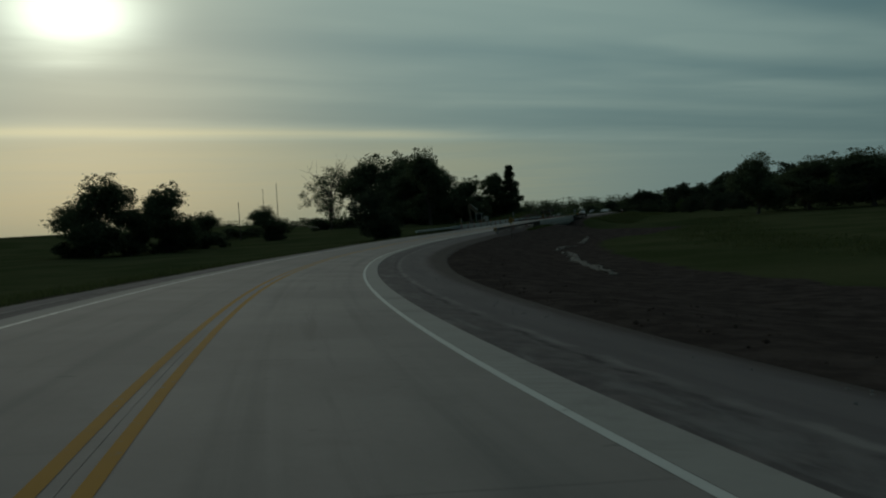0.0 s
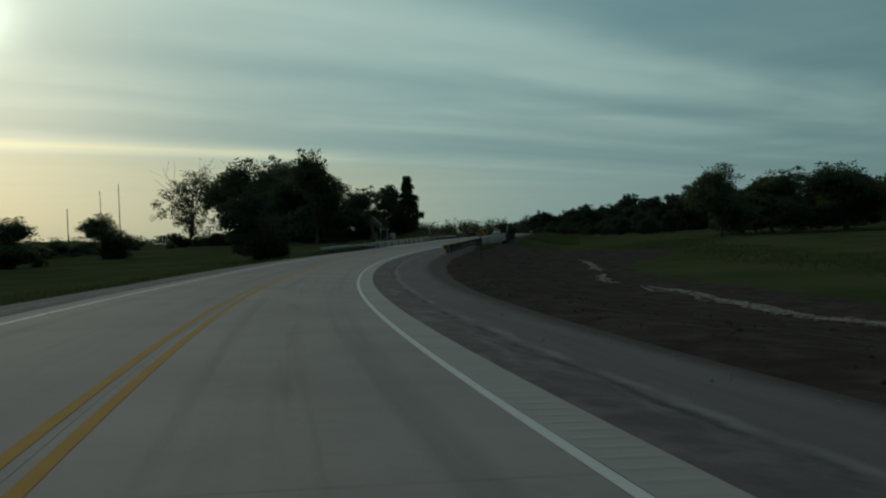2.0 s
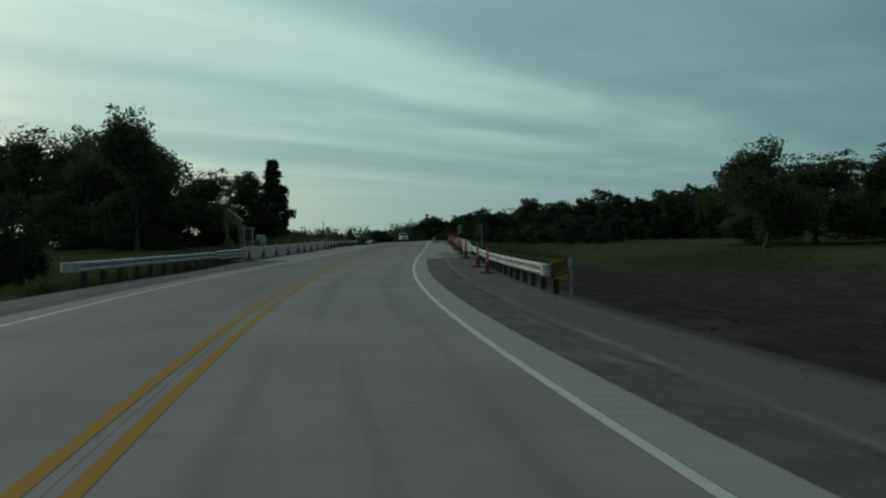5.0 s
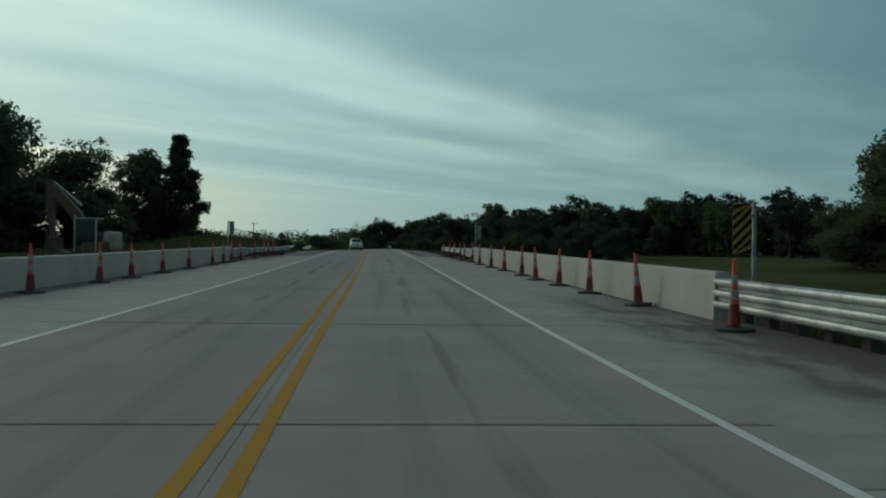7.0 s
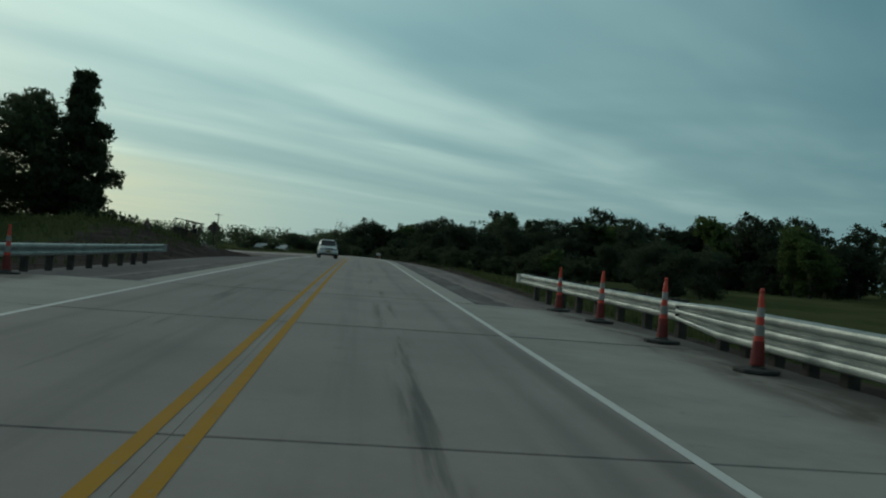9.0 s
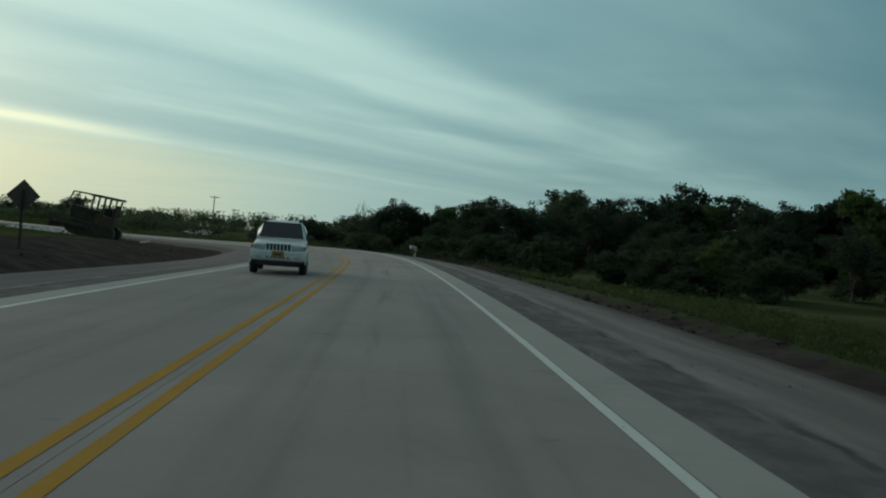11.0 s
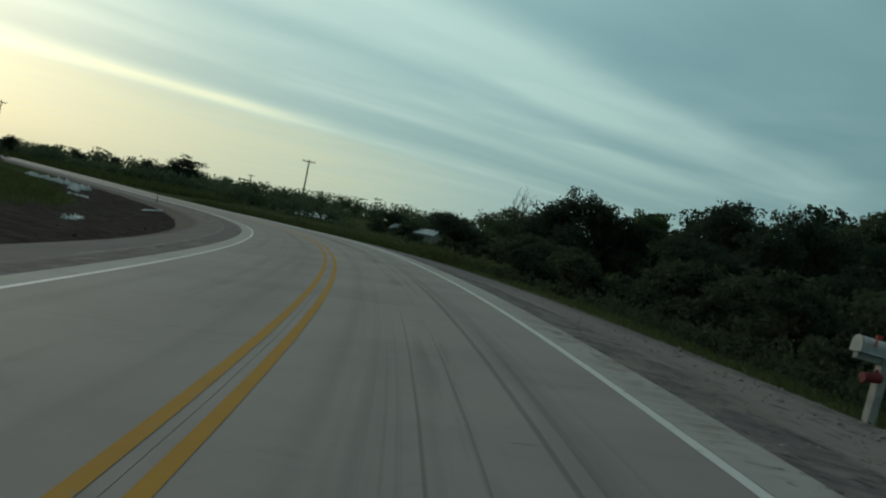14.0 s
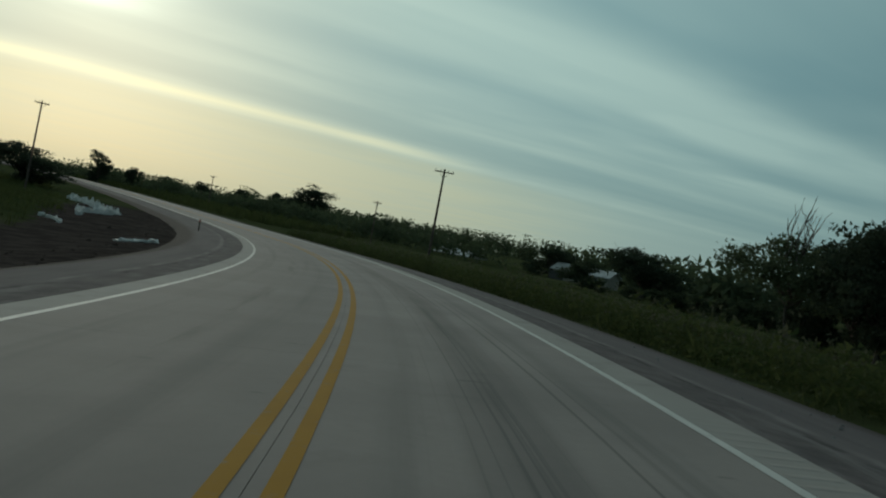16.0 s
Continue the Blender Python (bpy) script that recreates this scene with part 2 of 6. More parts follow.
M_SLAB = material("road_concrete", slab_colour, 0.82, bump=lambda n, p: (n.noise(p, 60.0, 5.0, 0.7), 0.25, 0.004), spec=0.35)
def apron(net, pos, s, lat, c):
    """Tan dirt and torn scraps of asphalt where a driveway meets the road."""
    mouth = net.math("MULTIPLY", net.math("MULTIPLY", net.step(s, 165.0, 170.0), net.math("SUBTRACT", 1.0, net.step(s, 183.0, 190.0))), net.step(lat, 3.7, 4.0))
    dirt = net.step(net.noise(pos, 1.1, 6.0, 0.7, 0.8), 0.44, 0.58)
    c = net.mix(net.math("MULTIPLY", mouth, net.math("MULTIPLY", dirt, 0.75)), c, (0.245, 0.208, 0.185, 1))
    scrap = net.step(net.noise(pos, 2.2, 6.0, 0.65, 1.6), 0.585, 0.635)
    return net.mix(net.math("MULTIPLY", mouth, net.math("MULTIPLY", scrap, 0.85)), c, (0.065, 0.055, 0.052, 1))


def strip_colour(net, pos):
    uv, s, lat = along(net)
    c = net.mix(net.math("MULTIPLY", net.noise(pos, 1.3, 5.0), 0.8), (0.39, 0.365, 0.335, 1), (0.285, 0.265, 0.243, 1))
    stain = net.step(net.noise(pos, 0.45, 6.0, 0.7, 0.5), 0.52, 0.7)
    c = net.mix(net.math("MULTIPLY", stain, 0.5), c, (0.20, 0.19, 0.172, 1))
    # the strip across the road before the bridge is older and darker
    old = net.math("MULTIPLY", net.math("SUBTRACT", 1.0, net.step(lat, -1.0, 1.0)), net.math("SUBTRACT", 1.0, net.step(s, 0.0, 60.0)))
    return apron(net, pos, s, lat, net.mix(net.math("MULTIPLY", old, 0.8), c, (0.225, 0.21, 0.195, 1)))


def rumble(net, pos):
    """Grooves a foot apart across the strip."""
    uv, s, lat = along(net)
    wave = net.math("SINE", net.math("MULTIPLY", s, 2 * math.pi / 0.305))
    mid = net.math("SUBTRACT", 1.0, net.step(net.math("ABSOLUTE", net.math("SUBTRACT", net.math("ABSOLUTE", lat), 3.95)), 0.18, 0.25))
    return net.math("ADD", net.math("MULTIPLY", net.math("MULTIPLY", net.step(wave, 0.3, 0.9), mid), net.step(net.noise(net.n("ShaderNodeCombineXYZ", s, 0.0, 0.0).outputs[0], 0.12, 2.0), 0.44, 0.56)), net.math("MULTIPLY", net.noise(pos, 45.0, 4.0), 0.15)), 0.6, 0.016


M_STRIP = material("pale_concrete", strip_colour, 0.85, bump=rumble, spec=0.3)
def deck_colour(net, pos):
    uv, s, lat = along(net)
    c = net.mix(net.step(net.noise(pos, 0.7, 6.0, 0.65), 0.35, 0.7), (0.335, 0.318, 0.288, 1), (0.265, 0.25, 0.225, 1))
    # grit swept against the foot of the parapets
    out = net.math("ADD", net.math("ABSOLUTE", lat), net.math("MULTIPLY", net.math("SUBTRACT", net.noise(pos, 1.5, 5.0, 0.7), 0.5), 0.7))
    # and lying wider below the rail before them, the rail's shade painted in with it
    out = net.math("ADD", out, net.math("MULTIPLY", net.math("SUBTRACT", 1.0, net.step(s, 11.0, 15.0)), 0.45))
    c = net.mix(net.math("MULTIPLY", net.step(out, 6.62, 6.95), 0.85), c, (0.075, 0.068, 0.06, 1))
    # dried mud carried on to the slab before the parapet
    mud = net.math("MULTIPLY", net.math("MULTIPLY", net.step(s, 4.0, 6.0), net.math("SUBTRACT", 1.0, net.step(s, 17.0, 24.0))), net.step(lat, 4.5, 5.6))
    late = net.math("MULTIPLY", net.math("MULTIPLY", net.step(s, 50.0, 54.0), net.math("SUBTRACT", 1.0, net.step(s, 66.0, 72.0))), net.step(net.math("ABSOLUTE", lat), 5.4, 6.3))
    mud = net.math("ADD", mud, late, clamp=True)
    streaked = net.n("ShaderNodeCombineXYZ", net.math("MULTIPLY", s, 0.55), net.math("MULTIPLY", lat, 1.5), 3.0).outputs[0]
    c = net.mix(net.math("MULTIPLY", mud, net.math("ADD", 0.42, net.math("MULTIPLY", net.step(net.noise(streaked, 1.0, 7.0, 0.65, 0.6), 0.42, 0.62), 0.55))), c, (0.105, 0.088, 0.074, 1))
    return net.mix(net.math("MULTIPLY", net.step(net.noise(pos, 1.8, 7.0, 0.7, 0.8), 0.56, 0.72), 0.35), c, (0.11, 0.10, 0.09, 1))


M_DECK = material("deck_concrete", lambda n, p: deck_colour(n, p),
                  0.85, bump=grainy(50, 0.3, 0.004), spec=0.3)
M_SEAM = material("joint_tar", speckled((0.02, 0.02, 0.02), (0.05, 0.048, 0.045), 3.0), 0.9)


def shoulder_colour(net, pos):
    uv, s, lat = along(net)
    edge = net.math("ADD", net.math("ABSOLUTE", lat), net.math("MULTIPLY", net.math("SUBTRACT", net.noise(pos, 0.8, 5.0, 0.65), 0.5), 0.55))
    stretched = net.n("ShaderNodeCombineXYZ", net.math("MULTIPLY", s, 0.12), net.math("MULTIPLY", lat, 0.9), 0.0).outputs[0]
    tone = net.step(net.noise(stretched, 1.0, 5.0, 0.6, 0.4), 0.36, 0.62)
    stone = net.noise(pos, 32.0, 3.0, 0.7)
    gravel = net.mix(net.math("MULTIPLY", stone, 0.5), net.mix(tone, (0.192, 0.164, 0.157, 1), (0.298, 0.252, 0.238, 1)), (0.136, 0.116, 0.110, 1))
    # the whole width is one dull dark grey, but for tan stone outside the start of the left bend
    late = net.math("MULTIPLY", net.math("MULTIPLY", net.step(s, 40.0, 75.0), net.math("SUBTRACT", 1.0, net.step(s, 185.0, 215.0))), net.step(lat, -1.0, 1.0))
    gravel = net.mix(late, net.mix(net.math("MULTIPLY", tone, 0.45), (0.150, 0.132, 0.132, 1), (0.212, 0.186, 0.182, 1)), gravel)
    # a width of old asphalt beside the concrete, then a low broken ridge of pale stones, then gravel
    tar = net.mix(net.step(net.noise(pos, 1.7, 6.0, 0.7), 0.35, 0.7), (0.115, 0.101, 0.101, 1), (0.182, 0.158, 0.153, 1))
    pools = net.n("ShaderNodeCombineXYZ", net.math("MULTIPLY", s, 0.35), net.math("MULTIPLY", lat, 1.6), 7.0).outputs[0]
    tar = net.mix(net.math("MULTIPLY", net.step(net.noise(pools, 1.0, 6.0, 0.62, 0.6), 0.50, 0.68), 0.65), tar, (0.250, 0.232, 0.225, 1))
    broken = net.step(net.noise(pos, 0.5, 4.0), 0.35, 0.65)
    ridge = net.math("SUBTRACT", 1.0, net.step(net.math("ABSOLUTE", net.math("SUBTRACT", edge, 5.46)), 0.03, 0.16))
    gravel = net.mix(net.math("MULTIPLY", ridge, net.math("MULTIPLY", broken, 0.75)), gravel, (0.28, 0.262, 0.245, 1))
    left_wide = net.math("MULTIPLY", net.math("SUBTRACT", 1.0, net.step(lat, -1.0, 1.0)), net.math("MULTIPLY", net.math("MULTIPLY", net.step(s, 60.0, 80.0), net.math("SUBTRACT", 1.0, net.step(s, 165.0, 205.0))), 2.4))
    gravel = net.mix(net.math("MULTIPLY", net.step(net.math("SUBTRACT", edge, left_wide), 6.9, 7.7), 0.85), gravel, (0.072, 0.057, 0.050, 1))
    both_of = net.mix(net.step(edge, 5.05, 5.30), tar, gravel)
    # the crumbled lip where asphalt and stone meet
    lip = net.math("SUBTRACT", 1.0, net.step(net.math("ABSOLUTE", net.math("SUBTRACT", edge, 5.22)), 0.02, 0.12))
    return apron(net, pos, s, lat, net.mix(net.math("MULTIPLY", net.math("MULTIPLY", lip, net.step(net.noise(pos, 0.7, 5.0, 0.6), 0.42, 0.6)), 0.7), both_of, (0.05, 0.045, 0.043, 1)))


M_SHOULDER = material("crushed_stone", shoulder_colour, 0.95, bump=lambda n, p: (n.noise(p, 38.0, 4.0, 0.75), 0.6, 0.02), spec=0.1)


def paint(a, b):
    def build(net, pos):
        uv, s, lat = along(net)
        old = net.math("MULTIPLY", net.math("SUBTRACT", 1.0, net.step(lat, -3.0, -2.0)), net.math("SUBTRACT", 1.0, net.step(s, -10.0, 10.0)))
        worn = net.step(net.math("SUBTRACT", net.noise(pos, 7.0, 6.0, 0.7), net.math("MULTIPLY", old, 0.14)), 0.24, 0.42)
        c = net.mix(net.noise(pos, 2.0, 3.0), rgb(a), rgb(b))
        return net.mix(worn, (0.24, 0.235, 0.215, 1), c)
    return build


M_YELLOW = material("yellow_road_paint", paint((0.46, 0.235, 0.022), (0.36, 0.18, 0.020)), 0.85, spec=0.15)
M_WHITE = material("white_road_paint", paint((0.68, 0.67, 0.63), (0.54, 0.53, 0.49)), 0.65)


def ground_colour(net, pos):
    soil = net.n("ShaderNodeAttribute", attribute_name="soil").outputs["Fac"]
    edge = net.math("ADD", soil, net.math("MULTIPLY", net.math("SUBTRACT", net.noise(pos, 0.45, 6.0, 0.65), 0.5), 0.9))
    f = net.step(edge, 0.42, 0.58)
    grass = net.mix(net.step(net.noise(pos, 0.06, 6.0), 0.35, 0.65), (0.070, 0.086, 0.038, 1), (0.112, 0.120, 0.060, 1))
    grass = net.mix(net.math("MULTIPLY", net.noise(pos, 2.4, 5.0, 0.75), 0.55), grass, (0.014, 0.022, 0.007, 1))
    earth = net.mix(net.step(net.noise(pos, 0.8, 6.0, 0.7), 0.35, 0.7), (0.056, 0.045, 0.041, 1), (0.100, 0.081, 0.073, 1))
    return net.mix(f, grass, earth)


M_GROUND = material("grass_and_bare_soil", ground_colour, 0.95,
                    bump=lambda n, p: (n.noise(p, 1.6, 8.0, 0.7), 0.7, 0.25), spec=0.0)


def leaf_material(name, a, b, c):
    def build(net, pos):
        r = net.n("ShaderNodeNewGeometry").outputs["Random Per Island"]
        k = net.mix(r, rgb(a), rgb(b))
        return net.mix(net.step(net.noise(pos, 0.35, 3.0), 0.35, 0.7), k, rgb(c))
    m = material(name, build, 0.8, spec=0.12)
    # half of the light goes through the leaf
    t = m.node_tree
    solid = next(k for k in t.nodes if k.type == "BSDF_PRINCIPLED")
    out = next(k for k in t.nodes if k.type == "OUTPUT_MATERIAL")
    thin = t.nodes.new("ShaderNodeBsdfTranslucent")
    t.links.new(solid.inputs["Base Color"].links[0].from_socket, thin.inputs["Color"])
    mix = t.nodes.new("ShaderNodeMixShader")
    mix.inputs[0].default_value = 0.45
    t.links.new(solid.outputs[0], mix.inputs[1])
    t.links.new(thin.outputs[0], mix.inputs[2])
    t.links.new(mix.outputs[0], out.inputs[0])
    return m


M_LEAF = leaf_material("oak_leaves", (0.074, 0.098, 0.055), (0.104, 0.130, 0.070), (0.082, 0.106, 0.058))
# darker copy of the oak leaves: the wood's shade put into the colour
M_LEAF_WOOD = leaf_material("shade_toned_leaves", (0.040, 0.056, 0.036), (0.058, 0.076, 0.046), (0.045, 0.061, 0.038))
M_LEAF_PALE = leaf_material("willow_leaves", (0.070, 0.112, 0.036), (0.105, 0.150, 0.050), (0.078, 0.112, 0.040))
M_LEAF_DARK = leaf_material("cedar_leaves", (0.050, 0.068, 0.040), (0.072, 0.092, 0.050), (0.058, 0.076, 0.042))
M_WEED = leaf_material("weed_leaves", (0.050, 0.075, 0.024), (0.105, 0.12, 0.046), (0.065, 0.078, 0.030))
M_BARK = material("grey_brown_bark", speckled((0.055, 0.043, 0.032), (0.12, 0.10, 0.08), 3.0), 0.95, bump=grainy(12, 0.8, 0.03))
M_DEADWOOD = material("bleached_dead_wood", speckled((0.12, 0.105, 0.085), (0.20, 0.18, 0.15), 3.0), 0.9)
M_POLE = material("weathered_pole_wood", speckled((0.075, 0.055, 0.042), (0.13, 0.10, 0.08), 2.0), 0.9)
M_PALEWOOD = material("bleached_post_wood", speckled((0.30, 0.275, 0.24), (0.42, 0.39, 0.345), 4.0), 0.9)
M_POST = material("rail_post_wood", speckled((0.030, 0.025, 0.021), (0.060, 0.050, 0.041), 4.0), 0.9)
M_GALV = material("galvanised_steel", speckled((0.24, 0.27, 0.255), (0.42, 0.45, 0.43), 1.6), 0.50, 0.7, spec=0.5)
M_STEEL = material("dull_grey_steel", speckled((0.22, 0.23, 0.23), (0.32, 0.33, 0.33), 4.0), 0.55, 0.6)
M_PARAPET = material("cast_barrier_concrete",
                     lambda n, p: n.mix(n.step(n.noise(n.mapped(p, scale=(1, 1, 0.7)), 0.7, 7.0, 0.6), 0.30, 0.72), (0.445, 0.43, 0.385, 1), (0.385, 0.373, 0.333, 1)),
                     0.85, bump=grainy(30, 0.25, 0.004), spec=0.3)
M_ORANGE = material("orange_plastic", speckled((0.74, 0.062, 0.032), (0.50, 0.045, 0.025), 3.0), 0.5)
M_DULLRED = material("dirty_red_plastic", speckled((0.24, 0.022, 0.018), (0.13, 0.016, 0.014), 4.0), 0.7)
M_BAND = material("white_reflective_sheet", speckled((0.60, 0.58, 0.55), (0.40, 0.38, 0.36), 6.0), 0.5)
M_CONEBAND = material("dirty_cone_band", speckled((0.34, 0.31, 0.29), (0.19, 0.17, 0.16), 6.0), 0.6)
M_RUBBER = material("black_rubber", speckled((0.020, 0.020, 0.020), (0.045, 0.043, 0.040), 8.0), 0.85)
M_SIGNBACK = material("bare_aluminium", speckled((0.17, 0.18, 0.165), (0.26, 0.27, 0.25), 4.0), 0.6, 0.3)
M_SIGNYELLOW = material("sign_yellow", speckled((0.38, 0.21, 0.03), (0.25, 0.14, 0.03), 4.0), 0.5)
M_SIGNORANGE = material("sign_orange", speckled((0.80, 0.26, 0.02), (0.70, 0.22, 0.02), 4.0), 0.5)
M_BLACK = material("sign_black", speckled((0.008, 0.008, 0.008), (0.02, 0.02, 0.02), 8.0), 0.85, spec=0.15)
M_PLASTER = material("pale_plastic_sheet", speckled((0.62, 0.60, 0.56), (0.80, 0.79, 0.76), 1.5), 0.6)
M_STRAW = material("straw_roll", speckled((0.12, 0.105, 0.09), (0.26, 0.235, 0.20), 2.0), 0.95)

# ---- the road's line ----
# metres along the centre line, heading (degrees left of +y), height, cross slope (positive: falls to the right)
ROAD = [(-420, 62.00, 3.00, 0.050), (-200, 38.70, 2.53, 0.061), (-160, 30.13, 1.25, 0.063), (-120, 22.70, 0.36, 0.044),
        (-80, 14.74, -0.14, 0.034), (-40, 7.31, -0.19, 0.032), (-10, 1.42, -0.05, 0.020), (20, -0.12, 0.14, 0.002),
        (60, 0.70, 0.59, -0.005), (110, 0.14, 1.03, -0.013), (130, 1.40, 0.97, -0.031), (150, 4.39, 0.92, -0.048),
        (180, 11.15, 0.72, -0.063), (220, 19.11, 0.21, -0.063), (260, 28.44, -0.46, -0.046), (300, 37.25, -0.95, -0.028),
        (340, 42.83, -1.11, -0.013), (400, 46.80, -0.65, -0.000), (500, 49.67, 0.29, 0.006), (1000, 53.00, 1.43, 0.003)]
RS = np.arange(-400.0, 1000.5, 1.0)
KERNEL = np.exp(-0.5 * (np.arange(-18, 19) / 7.0) ** 2)
KERNEL /= KERNEL.sum()


def eased(column):
    v = np.interp(np.arange(RS[0] - 18, RS[-1] + 19), [r[0] for r in ROAD], [r[column] for r in ROAD])
    return np.convolve(v, KERNEL, "valid")


R_HEAD, R_Z, R_BANK = np.radians(eased(1)), eased(2), eased(3)
R_X = np.concatenate([[0], np.cumsum(-np.sin((R_HEAD[1:] + R_HEAD[:-1]) / 2))])
R_Y = np.concatenate([[0], np.cumsum(np.cos((R_HEAD[1:] + R_HEAD[:-1]) / 2))])
R_X += 1.22 - np.interp(0, RS, R_X)
R_Y += -0.00 - np.interp(0, RS, R_Y)
PAVED = 4.25                      # half width of lanes and edge strip
DECK1 = 68.0                      # end of the bridge with its approach slabs
PAR_R, PAR_L = 7.03, -7.6        # faces of the two parapets


def deck_share(s):
    """1 on the bridge deck, whose sides lie almost level, 0 on the open road."""
    return np.clip((np.asarray(s) + 5.0) / 11.0, 0, 1) * np.clip((74.0 - np.asarray(s)) / 11.0, 0, 1)


def surf(s, lat):
    """Height of the road and shoulder surface above the datum."""
    z, b = np.interp(s, RS, R_Z), np.interp(s, RS, R_BANK)
    over = np.maximum(np.abs(lat) - PAVED, 0.0)
    outward = np.maximum(b * np.sign(lat), 0.0)            # the high side falls away again
    on_deck = deck_share(s)
    fall = (1 - on_deck) * (0.04 + outward) + on_deck * np.where(np.asarray(lat) > 0, 0.0, -0.02)
    return z - b * np.clip(lat, -PAVED, PAVED) - over * fall


def road_point(s, lat, up=0.0):
    h = np.interp(s, RS, R_HEAD)
    return Vector((np.interp(s, RS, R_X) + math.cos(h) * lat, np.interp(s, RS, R_Y) + math.sin(h) * lat, float(surf(s, lat)) + up))


def road_pose(s, lat, up=0.0, turn=0.0):
    """A pose on the road whose y axis runs along it."""
    p = road_point(s, lat, up)
    return pose(p.x, p.y, p.z, 0, 0, math.degrees(np.interp(s, RS, R_HEAD)) + turn)


def link(name, verts, faces, mat=None, parent=None, label="", smooth=False):
    me = bpy.data.meshes.new(name)
    me.from_pydata([tuple(v) for v in verts], [], faces)
    me.update()
    if smooth:
        me.shade_smooth()
    if mat:
        me.materials.append(mat)
    ob = new(name, me)
    if parent is not None:
        ob.parent = parent
    if label:
        ob["label"] = label
    return ob


def part(name, bm, mat, parent=None, label="", smooth=False):
    me = bpy.data.meshes.new(name)
    bm.to_mesh(me)
    bm.free()
    if smooth:
        me.shade_smooth()
    me.materials.append(mat)
    ob = new(name, me)
    if parent is not None:
        ob.parent = parent
    if label:
        ob["label"] = label
    return ob


def road_uv(me, pairs):
    layer = me.uv_layers.new(name="road")
    idx = np.empty(len(me.loops), dtype=np.int32)
    me.loops.foreach_get("vertex_index", idx)
    p = np.array(pairs)[idx]
    layer.data.foreach_set("uv", np.stack([p[:, 0] / 100.0, p[:, 1] / 40.0 + 0.5], 1).astype(np.float32).ravel())


def ribbon(name, stations, rows, mat, parent=None, label="", thick=0.0):
    """A sheet along the road. rows: (lateral, height above the surface), or a function of s that gives them; left to right."""
    verts, pairs, faces = [], [], []
    for s in stations:
        cols = rows(s) if callable(rows) else rows
        for lat, up in cols:
            verts.append(road_point(s, lat, up))
            pairs.append((s, lat))
    n = len(cols)
    for i in range(len(stations) - 1):
        for k in range(n - 1):
            a = i * n + k
            faces.append((a, a + 1, a + n + 1, a + n))
    ob = link(name, verts, faces, mat, parent, label)
    road_uv(ob.data, pairs)
    return ob


# ---- road, shoulders, lines ----
road = tagged(new("road"), "two-lane grey concrete highway with double yellow centre line", "road", kind="structure")
ST = np.arange(-240, 900.1, 3.0)
ribbon("road_bed", ST, [(-4.3, -0.25), (-4.2, -0.035), (0, -0.035), (4.2, -0.035), (4.3, -0.25)], M_SEAM, road, "dark bed below the slabs")


def verge(s):
    """How wide the gravel inside the left bend lies: 1 at its start, 0 past the middle."""
    return float(np.clip((205.0 - s) / 35.0, 0.0, 1.0))


def strip_rows(side):
    def rows(s):
        cols = [(3.675, -0.002), (4.0, -0.004), (4.23, -0.006), (4.25, -0.1)]
        return cols if side > 0 else [(-a, u) for a, u in reversed(cols)]
    return rows


for side in (1, -1):
    ribbon("edge_strip", np.append(np.arange(-240, 3.9, 2.0), 4.6), strip_rows(side), M_STRIP, road, "pale concrete strip beyond the white line")
    ribbon("edge_strip", np.arange(DECK1, 460, 2.0), strip_rows(side), M_STRIP, road, "pale concrete strip beyond the white line")
    for stretch in (np.append(np.arange(-240, 3.0, 3.0), 4.6), np.arange(DECK1, 900, 3.0)):
        ribbon("shoulder", stretch, (lambda side: lambda s: [(side * a, u) for a, u in
               (((4.2, -0.05), (4.35, -0.02), (6.0, -0.03), (7.6, -0.06), (8.6, -0.25), (10.5, -1.0)) if side > 0 else ((10.5, -1.0), (8.2, -0.25), (7.2, -0.06), (6.0, -0.03), (4.35, -0.02), (4.2, -0.05)) if s < 70 else ((10.2 + 2.2 * verge(s), -1.1), (8.2 + 2.0 * verge(s), -0.22), (7.2 + 1.8 * verge(s), -0.07), (6.0, -0.03), (4.35, -0.02), (4.2, -0.05)))])(side),
               M_SHOULDER, road, "grey crushed stone shoulder")
    ribbon("white_line", np.arange(-240, 900, 2.0), [(side * 3.6 - 0.055, 0.004), (side * 3.6 + 0.055, 0.004)], M_WHITE, road, "solid white edge line")
for lat in (-0.155, 0.155):
    ribbon("yellow_line", np.arange(-240, 900, 2.0), [(lat - 0.06, 0.004), (lat + 0.06, 0.004)], M_YELLOW, road, "solid yellow centre line")

# ---- ground: one sheet from the shoulders to the horizon ----
def spaced(lo, hi, step, far, grow):
    mid = list(np.arange(lo, hi + 0.01, step))
    a, d, out = hi, step, []
    while a < far:
        d *= grow
        a += d
        out.append(a)
    b, d, low_side = lo, step, []
    while b > -far:
        d *= grow
        b -= d
        low_side.append(b)
    return np.array(low_side[::-1] + mid + out)


def smooth01(v, a, b):
    t = np.clip((v - a) / (b - a), 0, 1)
    return t * t * (3 - 2 * t)


def bump_at(s, lat, s0, l0, ws, wl):
    return np.exp(-((s - s0) / ws) ** 2 - ((lat - l0) / wl) ** 2)


COARSE = np.arange(0, len(RS), 3)


